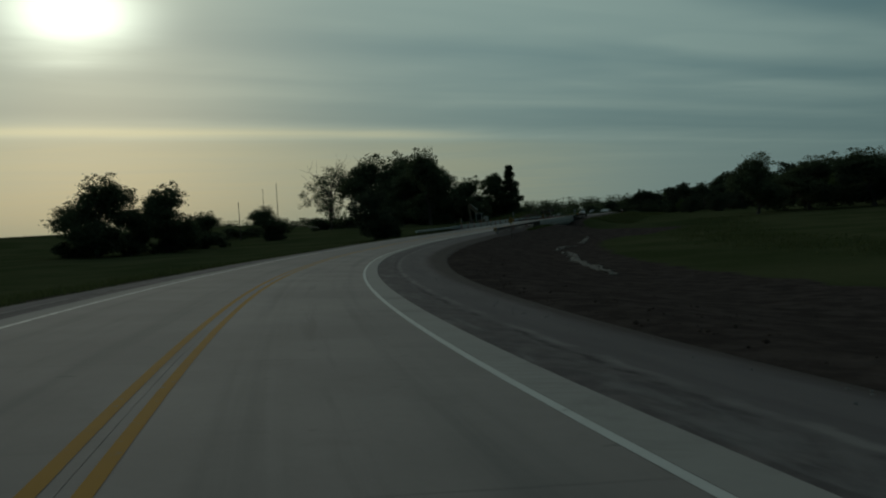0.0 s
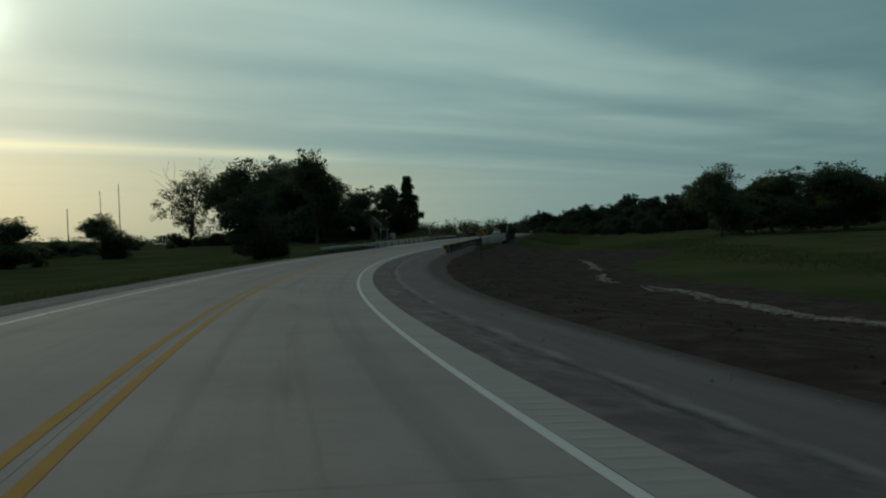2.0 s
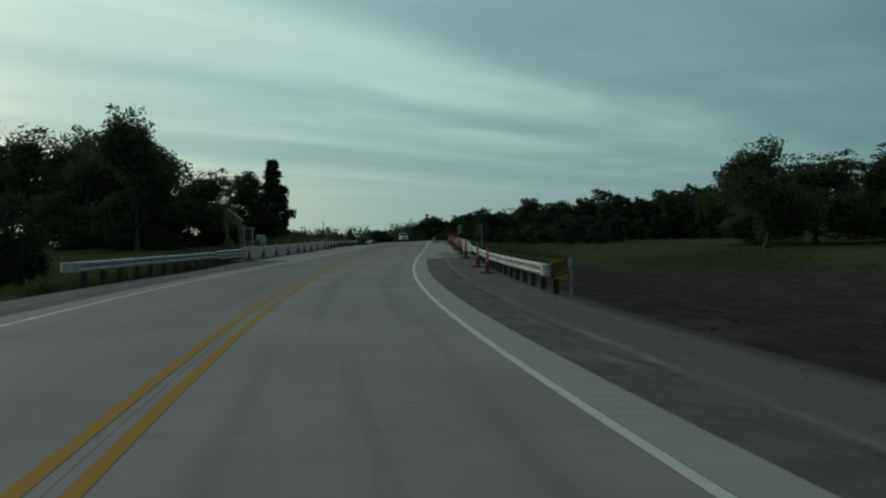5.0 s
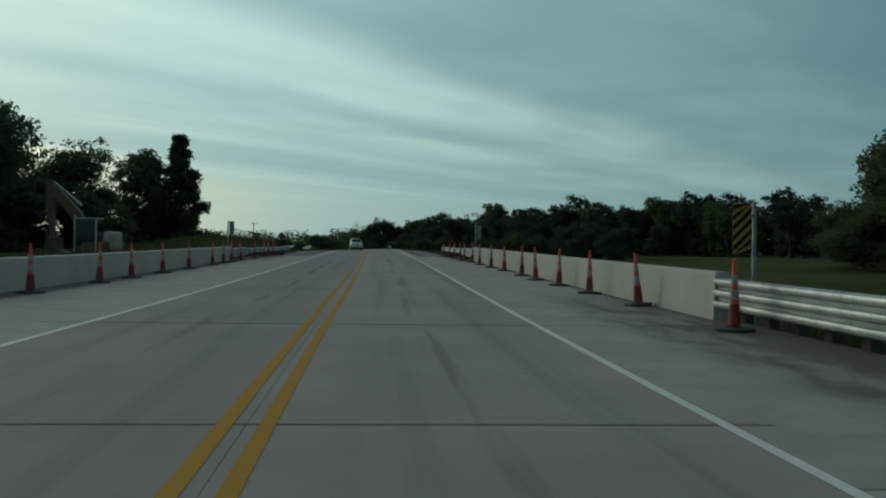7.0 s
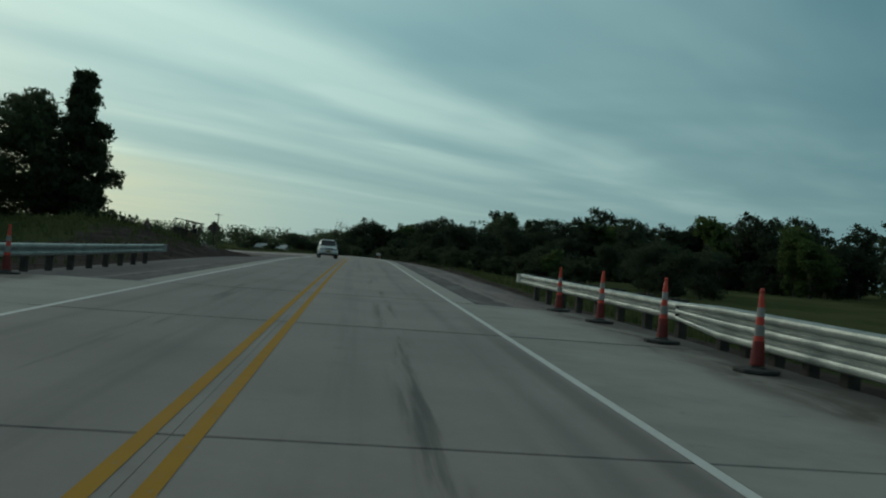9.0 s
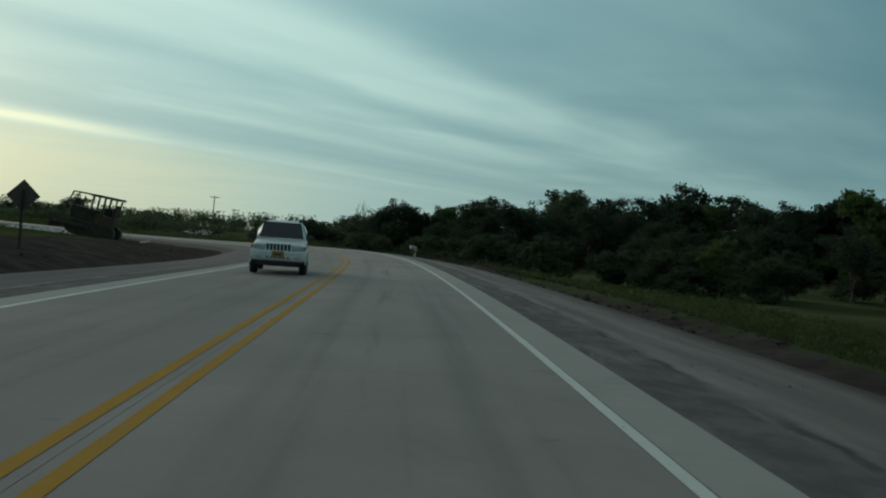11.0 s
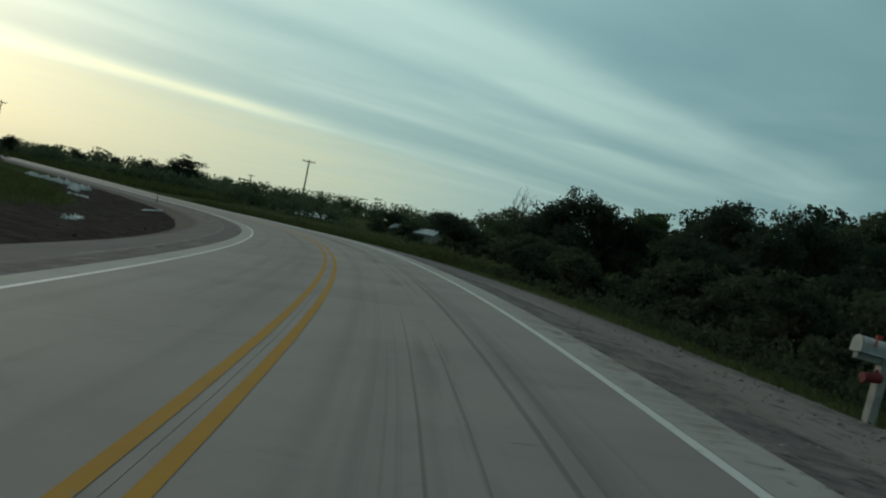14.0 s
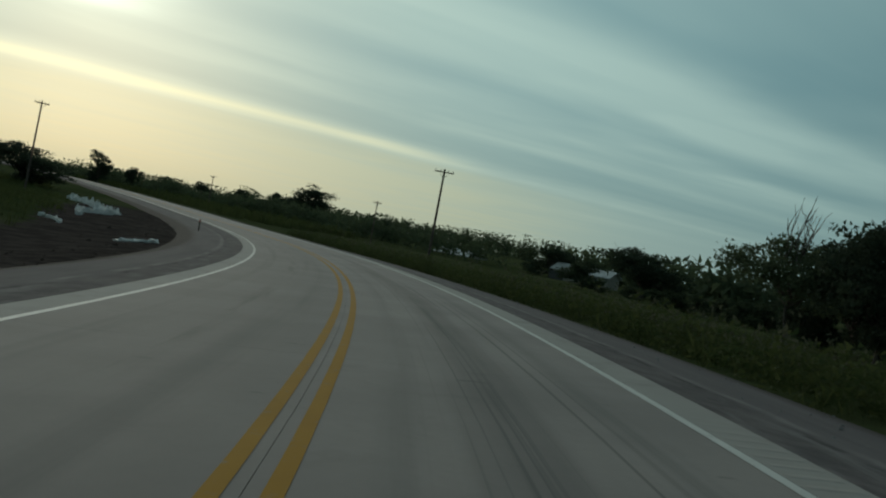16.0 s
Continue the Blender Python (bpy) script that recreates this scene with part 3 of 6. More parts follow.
def to_road(x, y):
    """The nearest place on the road's line: metres along and across."""
    s, lat = np.empty(len(x)), np.empty(len(x))
    for i in range(0, len(x), 4000):
        j = slice(i, i + 4000)
        k = COARSE[np.argmin((x[j, None] - R_X[COARSE]) ** 2 + (y[j, None] - R_Y[COARSE]) ** 2, axis=1)]
        dx, dy = x[j] - R_X[k], y[j] - R_Y[k]
        s[j] = RS[k] - dx * np.sin(R_HEAD[k]) + dy * np.cos(R_HEAD[k])
        lat[j] = dx * np.cos(R_HEAD[k]) + dy * np.sin(R_HEAD[k])
        far = np.hypot(dx, dy)
        lat[j] = np.where(np.abs(lat[j]) < far * 0.7, np.sign(lat[j]) * far, lat[j])
    return s, lat


def waves(x, y):
    return 0.22 * np.sin(x * 0.061 + 1.0) * np.cos(y * 0.047) + 0.10 * np.sin(x * 0.23 + y * 0.19) + 0.05 * np.sin(x * 0.71 - y * 0.53)


def ground_height(x, y):
    x, y = np.atleast_1d(np.asarray(x, float)), np.atleast_1d(np.asarray(y, float))
    s, lat = to_road(x, y)
    a = np.abs(lat)
    zr = np.interp(s, RS, R_Z)
    right = np.interp(s, [-200, -100, 80, 120, 200, 400], [-1.9, -1.8, -2.0, -1.5, -1.1, -0.6])
    left = np.interp(s, [-200, -100, 20, 90, 110, 180, 240, 320], [-1.2, -1.3, -1.8, -1.0, -0.1, -0.3, -1.0, -0.5])
    field = zr + np.where(lat > 0, right, left) + waves(x, y)
    plain = -1.0 + 2.0 * np.sin(x * 0.004 + 0.5) * np.cos(y * 0.003) + 0.6 * waves(x * 0.2, y * 0.2)
    plain = plain + 6.5 * smooth01(-x, 85, 230) * (1 - smooth01(y, 260, 420))          # the land rises to the west
    field = field + (plain - field) * smooth01(a, 50, 160)
    edge = surf(s, np.clip(lat, -8.6, 8.6)) - 0.22
    z = edge + (field - edge) * smooth01(a, 8.0, 20.0)
    wide_verge = np.where((lat < 0) & (s > 70), 2.0 * np.clip((205.0 - s) / 35.0, 0, 1), 0.0)
    z = np.where(a < 9.0 + wide_verge, np.minimum(z, surf(s, lat) - 0.30 - 0.35 * (1 - smooth01(a - wide_verge, 6.5, 9.0))), z)
    z += 1.7 * bump_at(s, lat, 116, -20, 14, 8) + 0.4 * bump_at(s, lat, 150, -17, 14, 6)       # spoil heaps
    z += 0.28 * np.exp(-((lat - 9.3) / 0.8) ** 2) * smooth01(s, 100, 118) * (1 - smooth01(s, 168, 177))     # ridge of soil
    z -= 0.38 * bump_at(s, lat, 187, 11.3, 13, 2.6)                                            # where the driveway leaves the road
    z -= 0.9 * bump_at(s, lat, 240, -15, 40, 5)                                               # ditch inside the left bend
    z -= 2.5 * smooth01(s, 20, 32) * (1 - smooth01(s, 46, 58)) * (1 - smooth01(a, 22, 60))     # the creek below the bridge
    return z


gx, gy = spaced(-150, 130, 2.0, 4200, 1.16), spaced(-240, 420, 2.0, 4200, 1.16)
GX, GY = np.meshgrid(gx, gy)
gs, gl = to_road(GX.ravel(), GY.ravel())
gz = ground_height(GX.ravel(), GY.ravel())
nx, ny = len(gx), len(gy)
cell = np.arange(nx * ny).reshape(ny, nx)
quads = np.stack([cell[:-1, :-1], cell[:-1, 1:], cell[1:, 1:], cell[1:, :-1]], -1).reshape(-1, 4)
ground = link("ground", np.stack([GX.ravel(), GY.ravel(), gz], 1), quads.tolist(), M_GROUND, smooth=True)
tagged(ground, "flat roadside ground of dark grass and bare brown soil", "ground", kind="structure")
soil = np.maximum.reduce([
    (1 - smooth01(gl, 21.0 + 11.0 * smooth01(gs, -45, 10), 29.0 + 11.0 * smooth01(gs, -45, 10))) * smooth01(gl, 6.0, 7.0) * smooth01(gs, -185, -165) * (1 - smooth01(gs, 40, 60)),
    (1 - smooth01(-gl, 15.0 + 2.0 * np.sin(gs * 0.11), 22.0)) * smooth01(-gl, 5.0, 6.0) * smooth01(gs, 62, 75) * (1 - smooth01(gs, 300, 380)),
    (1 - smooth01(gl, 8.9 + 1.6 * smooth01(gs, 150, 170), 10.2 + 2.0 * smooth01(gs, 150, 170))) * smooth01(gl, 6.0, 7.0) * smooth01(gs, 75, 90) * (1 - smooth01(gs, 172, 184)),
    0.9 * (1 - smooth01(-gl, 9.0, 12.0)) * smooth01(-gl, 6.0, 7.0) * (1 - smooth01(gs, -40, -20)),
    0.8 * (1 - smooth01(np.abs(gl), 9.0, 12.0)) * smooth01(gs, -10, 2) * (1 - smooth01(gs, 70, 90))])
ground.data.attributes.new("soil", "FLOAT", "POINT").data.foreach_set("value", soil.astype(np.float32))


def on_ground(x, y):
    return float(ground_height(x, y)[0])

# ---- trees ----
def tube(verts, faces, path, radii, sides=6):
    """Adds a tapered round limb along path to verts and faces."""
    base = len(verts)
    path = [Vector(p) for p in path]
    for i, p in enumerate(path):
        d = (path[min(i + 1, len(path) - 1)] - path[max(i - 1, 0)]).normalized()
        a = d.orthogonal().normalized()
        b = d.cross(a)
        for k in range(sides):
            t = 2 * math.pi * k / sides
            verts.append(p + (a * math.cos(t) + b * math.sin(t)) * radii[i])
    for i in range(len(path) - 1):
        for k in range(sides):
            q = base + i * sides
            faces.append((q + k, q + (k + 1) % sides, q + sides + (k + 1) % sides, q + sides + k))
    faces.append(tuple(base + k for k in reversed(range(sides))))
    faces.append(tuple(base + (len(path) - 1) * sides + k for k in range(sides)))


def leaves(centres, size, rng):
    """Small pointed leaf faces, turned at random, round the centres."""
    n = len(centres)
    u = rng.normal(size=(n, 3))
    u /= np.linalg.norm(u, axis=1)[:, None]
    v = np.cross(u, rng.normal(size=(n, 3)))
    v /= np.linalg.norm(v, axis=1)[:, None]
    k = size * rng.uniform(0.6, 1.25, size=(n, 1))
    verts = np.stack([centres - u * k - v * k * 0.5, centres - u * k * 0.4 + v * k * 0.6, centres + u * k], 1).reshape(-1, 3)
    return verts, np.arange(3 * n).reshape(-1, 3).tolist()


def bent(rng, a, b, wobble, n=5):
    a, b = np.array(a, float), np.array(b, float)
    t = np.linspace(0, 1, n)[:, None]
    p = a + (b - a) * t
    p[1:-1] += rng.normal(size=(n - 2, 3)) * wobble
    p[:, 2] += np.sin(t[:, 0] * math.pi) * wobble * 0.8
    return p


def tree_shape(seed, high, wide, stem, lobes, clumps, per, leaf, form="round", bare=0, thin=0.8):
    """Verts and faces of the trunk with its limbs, and of the leaves. stem: share of the height below the crown."""
    rng = np.random.default_rng(seed)
    tv, tf, cl = [], [], []
    r0 = high * 0.022
    lean = rng.normal(size=2) * high * 0.02
    top = np.array([lean[0], lean[1], high * (0.93 if form == "cone" else 0.72)])
    tube(tv, tf, bent(rng, (0, 0, -0.3), top, high * 0.012, 7), [r0 * (1.5 if i == 0 else 1) * (1 - 0.12 * i) for i in range(7)], 8)
    z0, span = high * stem, high * (1 - stem)
    centres = []
    for i in range(lobes):
        a = 2.4 * i + rng.uniform(-0.5, 0.5)
        if form == "cone":
            q = (i + 0.5) / lobes
            reach = wide / 2 * (1 - q) ** 1.05 * rng.uniform(0.6, 1.0)
            c = np.array([math.cos(a) * reach, math.sin(a) * reach, z0 + span * q])
            rad = np.array([wide * 0.17, wide * 0.17, span * 0.075]) * (1.15 - 0.95 * q)
        else:
            q = (i + 0.5) / lobes
            hgt = 0.12 + 0.74 * ((i * 0.618) % 1.0)
            env = math.sqrt(max(0.0, 1 - (2 * hgt - 0.85) ** 2 * 0.9))
            reach = wide / 2 * env * (0.30 + 0.52 * rng.random()) if i else 0.0
            c = np.array([math.cos(a) * reach, math.sin(a) * reach, z0 + span * (hgt if i else 0.72)])
            rad = np.array([wide * 0.22, wide * 0.22, span * 0.175]) * rng.uniform(0.75, 1.2)
        centres.append((c, rad))
        foot = np.array([lean[0] * 0.5, lean[1] * 0.5, max(high * 0.12, min(z0 * 0.95 + q * span * 0.25, c[2] - 0.1 * span))])
        path = bent(rng, foot, c, high * 0.025)
        tube(tv, tf, path, [r0 * k for k in (0.5, 0.38, 0.28, 0.19, 0.09)], 4)
        for _ in range(1):
            tip = c + rng.normal(size=3) * rad * 0.8
            tube(tv, tf, bent(rng, path[3], tip, high * 0.012, 3), [r0 * k for k in (0.2, 0.13, 0.05)], 3)
    for i in range(bare):
        a = rng.uniform(0, 6.3)
        tip = np.array([math.cos(a) * wide * 0.42, math.sin(a) * wide * 0.42, high * rng.uniform(0.86, 1.08)])
        path = bent(rng, (0, 0, high * 0.5), tip, high * 0.03, 6)
        tube(tv, tf, path, [r0 * k for k in (0.4, 0.3, 0.24, 0.17, 0.11, 0.05)], 5)
        for _ in range(3):
            tube(tv, tf, bent(rng, path[int(rng.integers(2, 5))], tip + rng.normal(size=3) * high * 0.08, high * 0.012, 4), [r0 * k for k in (0.14, 0.10, 0.07, 0.03)], 4)
    for c, rad in centres:
        for _ in range(clumps):
            d = rng.normal(size=3)
            d /= np.linalg.norm(d)
            k = c + d * rad * rng.uniform(0.45, 1.1)
            if rng.random() < thin and any(np.linalg.norm((k - c2) / r2) < 0.72 for c2, r2 in centres if c2 is not c):
                continue
            if k[2] < high * 0.06:
                k[2] = high * 0.06 + rng.random() * high * 0.05
            size = wide * rng.uniform(0.035, 0.058)
            spread = np.array([size, size, size * 0.62])
            if form == "cone":
                spread = np.array([size * 0.9, size * 0.9, size * 0.5])
            cl.append(k + np.clip(rng.normal(size=(per, 3)), -1.7, 1.7) * spread)
    lv, lf = leaves(np.concatenate(cl), leaf, rng)
    return (tv, tf), (lv, lf)


def mesh_of(name, verts, faces, mat):
    me = bpy.data.meshes.new(name)
    me.from_pydata([tuple(v) for v in verts], [], faces)
    me.materials.append(mat)
    me.update()
    return me


def grow(name, shape, leaf_mat, bark, label, category, crown_name="crown"):
    """A model tree at the origin: an empty with trunk and crown."""
    (tv, tf), (lv, lf) = shape
    thing = tagged(new(name), label, category)
    trunk = new("trunk", mesh_of("trunk", tv, tf, bark))
    trunk.parent = thing
    if len(lv):
        crown = new(crown_name, mesh_of(crown_name, lv, lf, leaf_mat))
        crown.parent = thing
    return thing


def plant(model, x, y, high=1.0, wide=1.0, turn=0.0, group="", sink=0.15, z=None):
    m = pose(x, y, (on_ground(x, y) if z is None else z) - sink, 0, 0, turn) @ Matrix.Diagonal((wide, wide, high, 1))
    ob = copy_thing(model, m)
    if group:
        ob["group"] = group
    return ob


# models are one metre high units scaled on planting: each is built at its usual size
OAK_H, OAK_W = 20.0, 16.0
model_oak = grow("oak_tree", tree_shape(3, OAK_H, OAK_W, 0.05, 24, 27, 40, 0.34, thin=0.35), M_LEAF, M_BARK, "broad dark green oak tree standing in roadside grass", "tree")
model_oak_b = grow("oak_tree", tree_shape(8, OAK_H, OAK_W, 0.07, 24, 27, 40, 0.34, thin=0.35), M_LEAF, M_BARK, "dense dark oak tree with uneven rounded crown", "tree")
model_open = grow("cottonwood_tree", tree_shape(21, OAK_H, OAK_W, 0.10, 18, 16, 34, 0.28, bare=3), M_LEAF, M_BARK, "half-open old cottonwood with bare dead branches above", "tree")
model_elm = grow("elm_tree", tree_shape(34, OAK_H, 13.0, 0.04, 22, 28, 40, 0.33, thin=0.4), M_LEAF, M_BARK, "tall green elm tree with a narrow ragged crown", "tree")
model_cone = grow("cedar_tree", tree_shape(5, OAK_H, 12.5, 0.08, 26, 22, 44, 0.31, "cone", thin=0.4), M_LEAF_DARK, M_BARK, "tall dark cedar tree with a pointed top", "tree")
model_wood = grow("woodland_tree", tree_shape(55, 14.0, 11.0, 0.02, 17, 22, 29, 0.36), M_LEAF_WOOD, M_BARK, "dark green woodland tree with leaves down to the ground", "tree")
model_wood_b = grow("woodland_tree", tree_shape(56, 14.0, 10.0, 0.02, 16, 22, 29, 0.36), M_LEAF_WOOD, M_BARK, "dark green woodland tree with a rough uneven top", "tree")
model_pale = grow("willow_tree", tree_shape(57, 14.0, 9.0, 0.03, 15, 21, 29, 0.36), M_LEAF_PALE, M_BARK, "lighter green willow tree at the edge of the wood", "tree")
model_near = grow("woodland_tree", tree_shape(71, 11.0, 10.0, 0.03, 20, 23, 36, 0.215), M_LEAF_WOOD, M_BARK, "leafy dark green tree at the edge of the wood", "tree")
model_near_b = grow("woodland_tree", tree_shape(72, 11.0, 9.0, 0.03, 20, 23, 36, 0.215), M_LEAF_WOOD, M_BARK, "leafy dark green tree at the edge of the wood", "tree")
model_bush = grow("bush", tree_shape(61, 5.0, 5.5, 0.0, 11, 19, 30, 0.18), M_LEAF_DARK, M_BARK, "dense dark green roadside bush", "bush")
model_bush_b = grow("bush", tree_shape(62, 5.0, 5.0, 0.0, 10, 19, 30, 0.18), M_LEAF_PALE, M_BARK, "round lighter green bush beside the road", "bush")

# trees on the field left of the first bend
for model, x, y, h, wd, a in (
        (model_open, -93, 122, 24.5, 18, 20), (model_oak, -85, 141, 26.3, 25, 80), (model_oak_b, -71.5, 155, 27.3, 22, 200),
        (model_oak, -46.3, 100.0, 23.5, 16.5, 200), (model_oak_b, -40.6, 120.5, 14.8, 14.0, 40), (model_cone, -32.9, 151.5, 20.0, 11.6, 0),
        (model_elm, -37.6, 152, 18.0, 12.5, 130), (model_oak_b, -62, 118, 19.0, 19, 310), (model_near, -29.2, 15.2, 12.6, 11, 70), (model_near_b, -31, 21, 8.0, 9, 20), (model_oak, -77, 50, 9.4, 11, 150),
        (model_oak, -79, -15, 16.4, 17, 15), (model_oak_b, -70, -3.3, 14.8, 12.5, 95), (model_oak, -76, 17, 8.6, 12, 33),
        (model_oak_b, -74, -9, 10.5, 14, 210), (model_oak, -72, 138, 24, 19, 110), (model_oak_b, -63, 140, 22, 15, 5), (model_oak, -52, 120, 15, 13, 70), (model_oak_b, -46, 113, 11.5, 12, 160), (model_oak, -41.5, 150, 10, 8, 250), (model_oak, -38.8, 124, 9.5, 10.5, 20)):
    base_h = {model_near: 11.0, model_near_b: 11.0}.get(model, OAK_H)
    base_w = {model_elm: 13.0, model_cone: 12.5, model_near: 10.0, model_near_b: 9.0}.get(model, OAK_W)
    plant(model, x, y, h / base_h, wd / base_w, a, "trees on the left field")

# a low hedge far behind them
for i in range(11):
    h = 2.6 + (i * 31 % 7) * 0.28
    plant(model_bush, -97 - i * 1.7, 36 + i * 9.0, h / 5.0, h / 5.0 * 2.0, i * 67, "bushes below the field trees", 0.2)
# undergrowth below the field trees
r = np.random.default_rng(31)
for x, y, n, spread, high in ((-79, -15, 5, 7, 5.0), (-70, -3, 4, 5, 4.6), (-76, 17, 3, 5, 3.6), (-77, 50, 2, 3, 3.0), (-93, 122, 4, 8, 4.2), (-85, 141, 5, 8, 4.6), (-71, 155, 5, 8, 4.6),
                              (-62, 118, 4, 6, 4.2), (-45, 102, 3, 4, 4.0), (-40, 121, 4, 4, 3.4), (-37, 149, 4, 4, 3.2), (-29.5, 17, 3, 4, 4.0)):
    for k in range(n):
        h = high * r.uniform(0.75, 1.2)
        plant(model_bush, x + r.uniform(-spread, spread), y + r.uniform(-spread, spread) * 0.6, h / 5.0, h / 5.0 * r.uniform(1.0, 1.5), r.uniform(0, 360), "bushes below the field trees", 0.3)

# the big spreading tree and the wood behind the right-hand field
for model, x, y, h, wd, a in ((model_oak, 52.4, 73.5, 15.0, 14.5, 60), (model_oak, 81, 85, 14.6, 22, 160), (model_oak_b, 66, 88, 14.2, 20, 10), (model_oak, 66, 110, 8.6, 11, 120), (model_oak, 95, 66, 13.0, 18, 200), (model_oak_b, 60, 98, 7.6, 12, 290)):
    plant(model, x, y, h / OAK_H, wd / OAK_W, a, "wood right of the bridge")
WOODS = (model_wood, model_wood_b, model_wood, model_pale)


def wood(count, box, high, group, models=WOODS, keep=None, seed=0):
    r = np.random.default_rng(seed)
    spots, tries = [], 0
    while len(spots) < count and tries < 6000:
        tries += 1
        x, y = r.uniform(box[0], box[1]), r.uniform(box[2], box[3])
        if keep and not keep(x, y):
            continue
        if any((x - p) ** 2 + (y - q) ** 2 < 22 for p, q in spots):
            continue
        spots.append((x, y))
        h = r.uniform(*high)
        m = models[int(r.integers(0, len(models)))]
        plant(m, x, y, h / 14.0, h / 14.0 * r.uniform(0.85, 1.2), r.uniform(0, 360), group)


wood(21, (84, 116, 60, 230), (11.5, 15.6), "wood right of the bridge", seed=1)
wood(9, (92, 125, 20, 66), (11, 15), "wood right of the bridge", seed=2)
wood(12, (78, 118, 225, 275), (14, 19), "wood right of the bridge", seed=3)
# the wood straight ahead and along the outside of the left bend
for model, x, y, h in ((model_near, -0.4, 284, 12.4), (model_near_b, -2.4, 297, 10.4), (model_near, 0.5, 300, 11.4), (model_near, 2.6, 279, 8.6), (model_near_b, 5.4, 283, 12.6), (model_near_b, 16.7, 268, 12.6), (model_elm, 40.4, 281, 17.6), (model_pale, 64, 273, 16.4),
                       (model_wood, 54, 266, 15.6), (model_wood_b, 96, 281, 17.6), (model_wood, 28.3, 306, 14.0), (model_wood, 74, 299, 21.5), (model_wood_b, 45, 324, 20.5),
                       (model_near, 9.5, 281, 10.4), (model_near_b, 25, 262, 12.8), (model_near, 33, 256, 11.2), (model_near_b, 42, 262, 12.5), (model_near, 21, 281, 13.0),
                       (model_near_b, 49, 250, 11.0), (model_near, 5.5, 294, 11.5), (model_near, 31, 272, 13.5), (model_near_b, 17.5, 251, 9.5), (model_near, 33.8, 234, 11.8), (model_near_b, 38.8, 236, 11.4)):
    unit = {model_elm: OAK_H, model_near: 11.0, model_near_b: 11.0}.get(model, 14.0)
    plant(model, x, y, h / unit, h / unit, x * 37, "wood outside the left bend")
wood(15, (36, 106, 262, 300), (13, 18), "wood outside the left bend", seed=4)
wood(8, (12, 60, 285, 315), (12, 15), "wood outside the left bend", seed=14)
wood(10, (50, 100, 205, 262), (8, 13), "wood outside the left bend", seed=5)
r = np.random.default_rng(9)
for i in range(34):       # underwood in front of it
    s = 154 + i * 2.35 + r.uniform(-1.5, 1.5)
    lat = r.uniform(13.5, 23) + max(0.0, 174 - s) * 0.8
    p = road_point(s, lat)
    h = r.uniform(2.4, 4.2)
    plant(model_bush, p.x, p.y, h / 5.0, h / 5.0 * r.uniform(0.9, 1.35), r.uniform(0, 360), "underwood along the shoulder", 0.05)
for i in range(20):
    s, lat = 130 + i * 5.4 + r.uniform(-2, 2), r.uniform(30, 52)
    p = road_point(s, lat)
    h = r.uniform(4.5, 7.0)
    plant(model_near if i % 3 else model_near_b, p.x, p.y, h / 11.0, h / 11.0 * 1.15, r.uniform(0, 360), "underwood along the shoulder", 0.05)
plant(model_bush_b, 28.2, 163, 4.9 / 5, 0.72, 30, "underwood along the shoulder", 0.05)
for i in range(11):
    x, y = -22 + i * 2.9, 338 - i * 1.7 + 2.5 * math.sin(i * 2.3)
    h = 2.2 + (i * 29 % 7) * 0.2
    plant(model_bush, x, y, h / 5.0, h / 5.0 * 1.4, i * 77, "underwood along the shoulder", 0.05)
# beyond the left bend
for model, x, y, h, wd, unit_h, unit_w in ((model_near, -133, 458, 12.0, 19, 11.0, 10.0), (model_near_b, -131, 455, 8.0, 15, 11.0, 9.0), (model_near, -138, 460, 7.0, 12, 11.0, 10.0), (model_near_b, -22.5, 366, 8.8, 15, 11.0, 9.0), (model_near, -43, 392, 6.8, 11, 11.0, 10.0),
                                           (model_wood, -206, 451, 11.0, 8, 14, 11), (model_near_b, -118, 326, 6.8, 13, 11.0, 9.0),
                                           (model_near, -128, 322, 6.6, 13, 11.0, 10.0), (model_bush, -92, 420, 5.6, 9, 5.0, 5.5), (model_bush, -30, 345, 4.6, 8, 5.0, 5.5)):
    plant(model, x, y, h / unit_h, wd / unit_w, x * 11, "trees beyond the left bend")
for i in range(9):
    plant(model_wood if i % 2 else model_wood_b, -225 + i * 9.5, 476 + 8 * math.sin(i * 2.1), (6.5 + (i * 37 % 5) * 0.5) / 14, 0.62, i * 50, "trees beyond the left bend")
# the half-dead tree by the road
dead = grow("half_dead_tree", tree_shape(77, 9.4, 12.0, 0.34, 13, 15, 32, 0.22, thin=0.5), M_LEAF, M_BARK, "spreading roadside tree with bare dead top branches", "tree")
dead.matrix_basis = pose(-6.4, 291.4, on_ground(-6.4, 291.4) - 0.1, 0, 0, 25)
verts, faces = [], []
r = np.random.default_rng(4)
for k in range(4):
    tip = np.array([0.5 + 0.9 * k - 1.4, r.uniform(-0.8, 0.8), 11.6 - 0.5 * abs(k - 2)])
    path = bent(r, (0.1, 0, 4.6), tip, 0.25, 6)
    tube(verts, faces, path, [0.13, 0.11, 0.085, 0.06, 0.04, 0.02], 5)
    for j in range(4):
        tube(verts, faces, bent(r, path[2 + j % 3], tip + r.normal(size=3) * 0.8, 0.1, 4), [0.05, 0.035, 0.025, 0.012], 4)
link("dead_branch", verts, faces, M_DEADWOOD, dead, "bare bleached dead branches")

for model in (model_near, model_near_b, model_oak, model_oak_b, model_open, model_elm, model_cone, model_wood, model_wood_b, model_pale, model_bush, model_bush_b):
    for o in (*model.children_recursive, model):
        bpy.data.objects.remove(o)


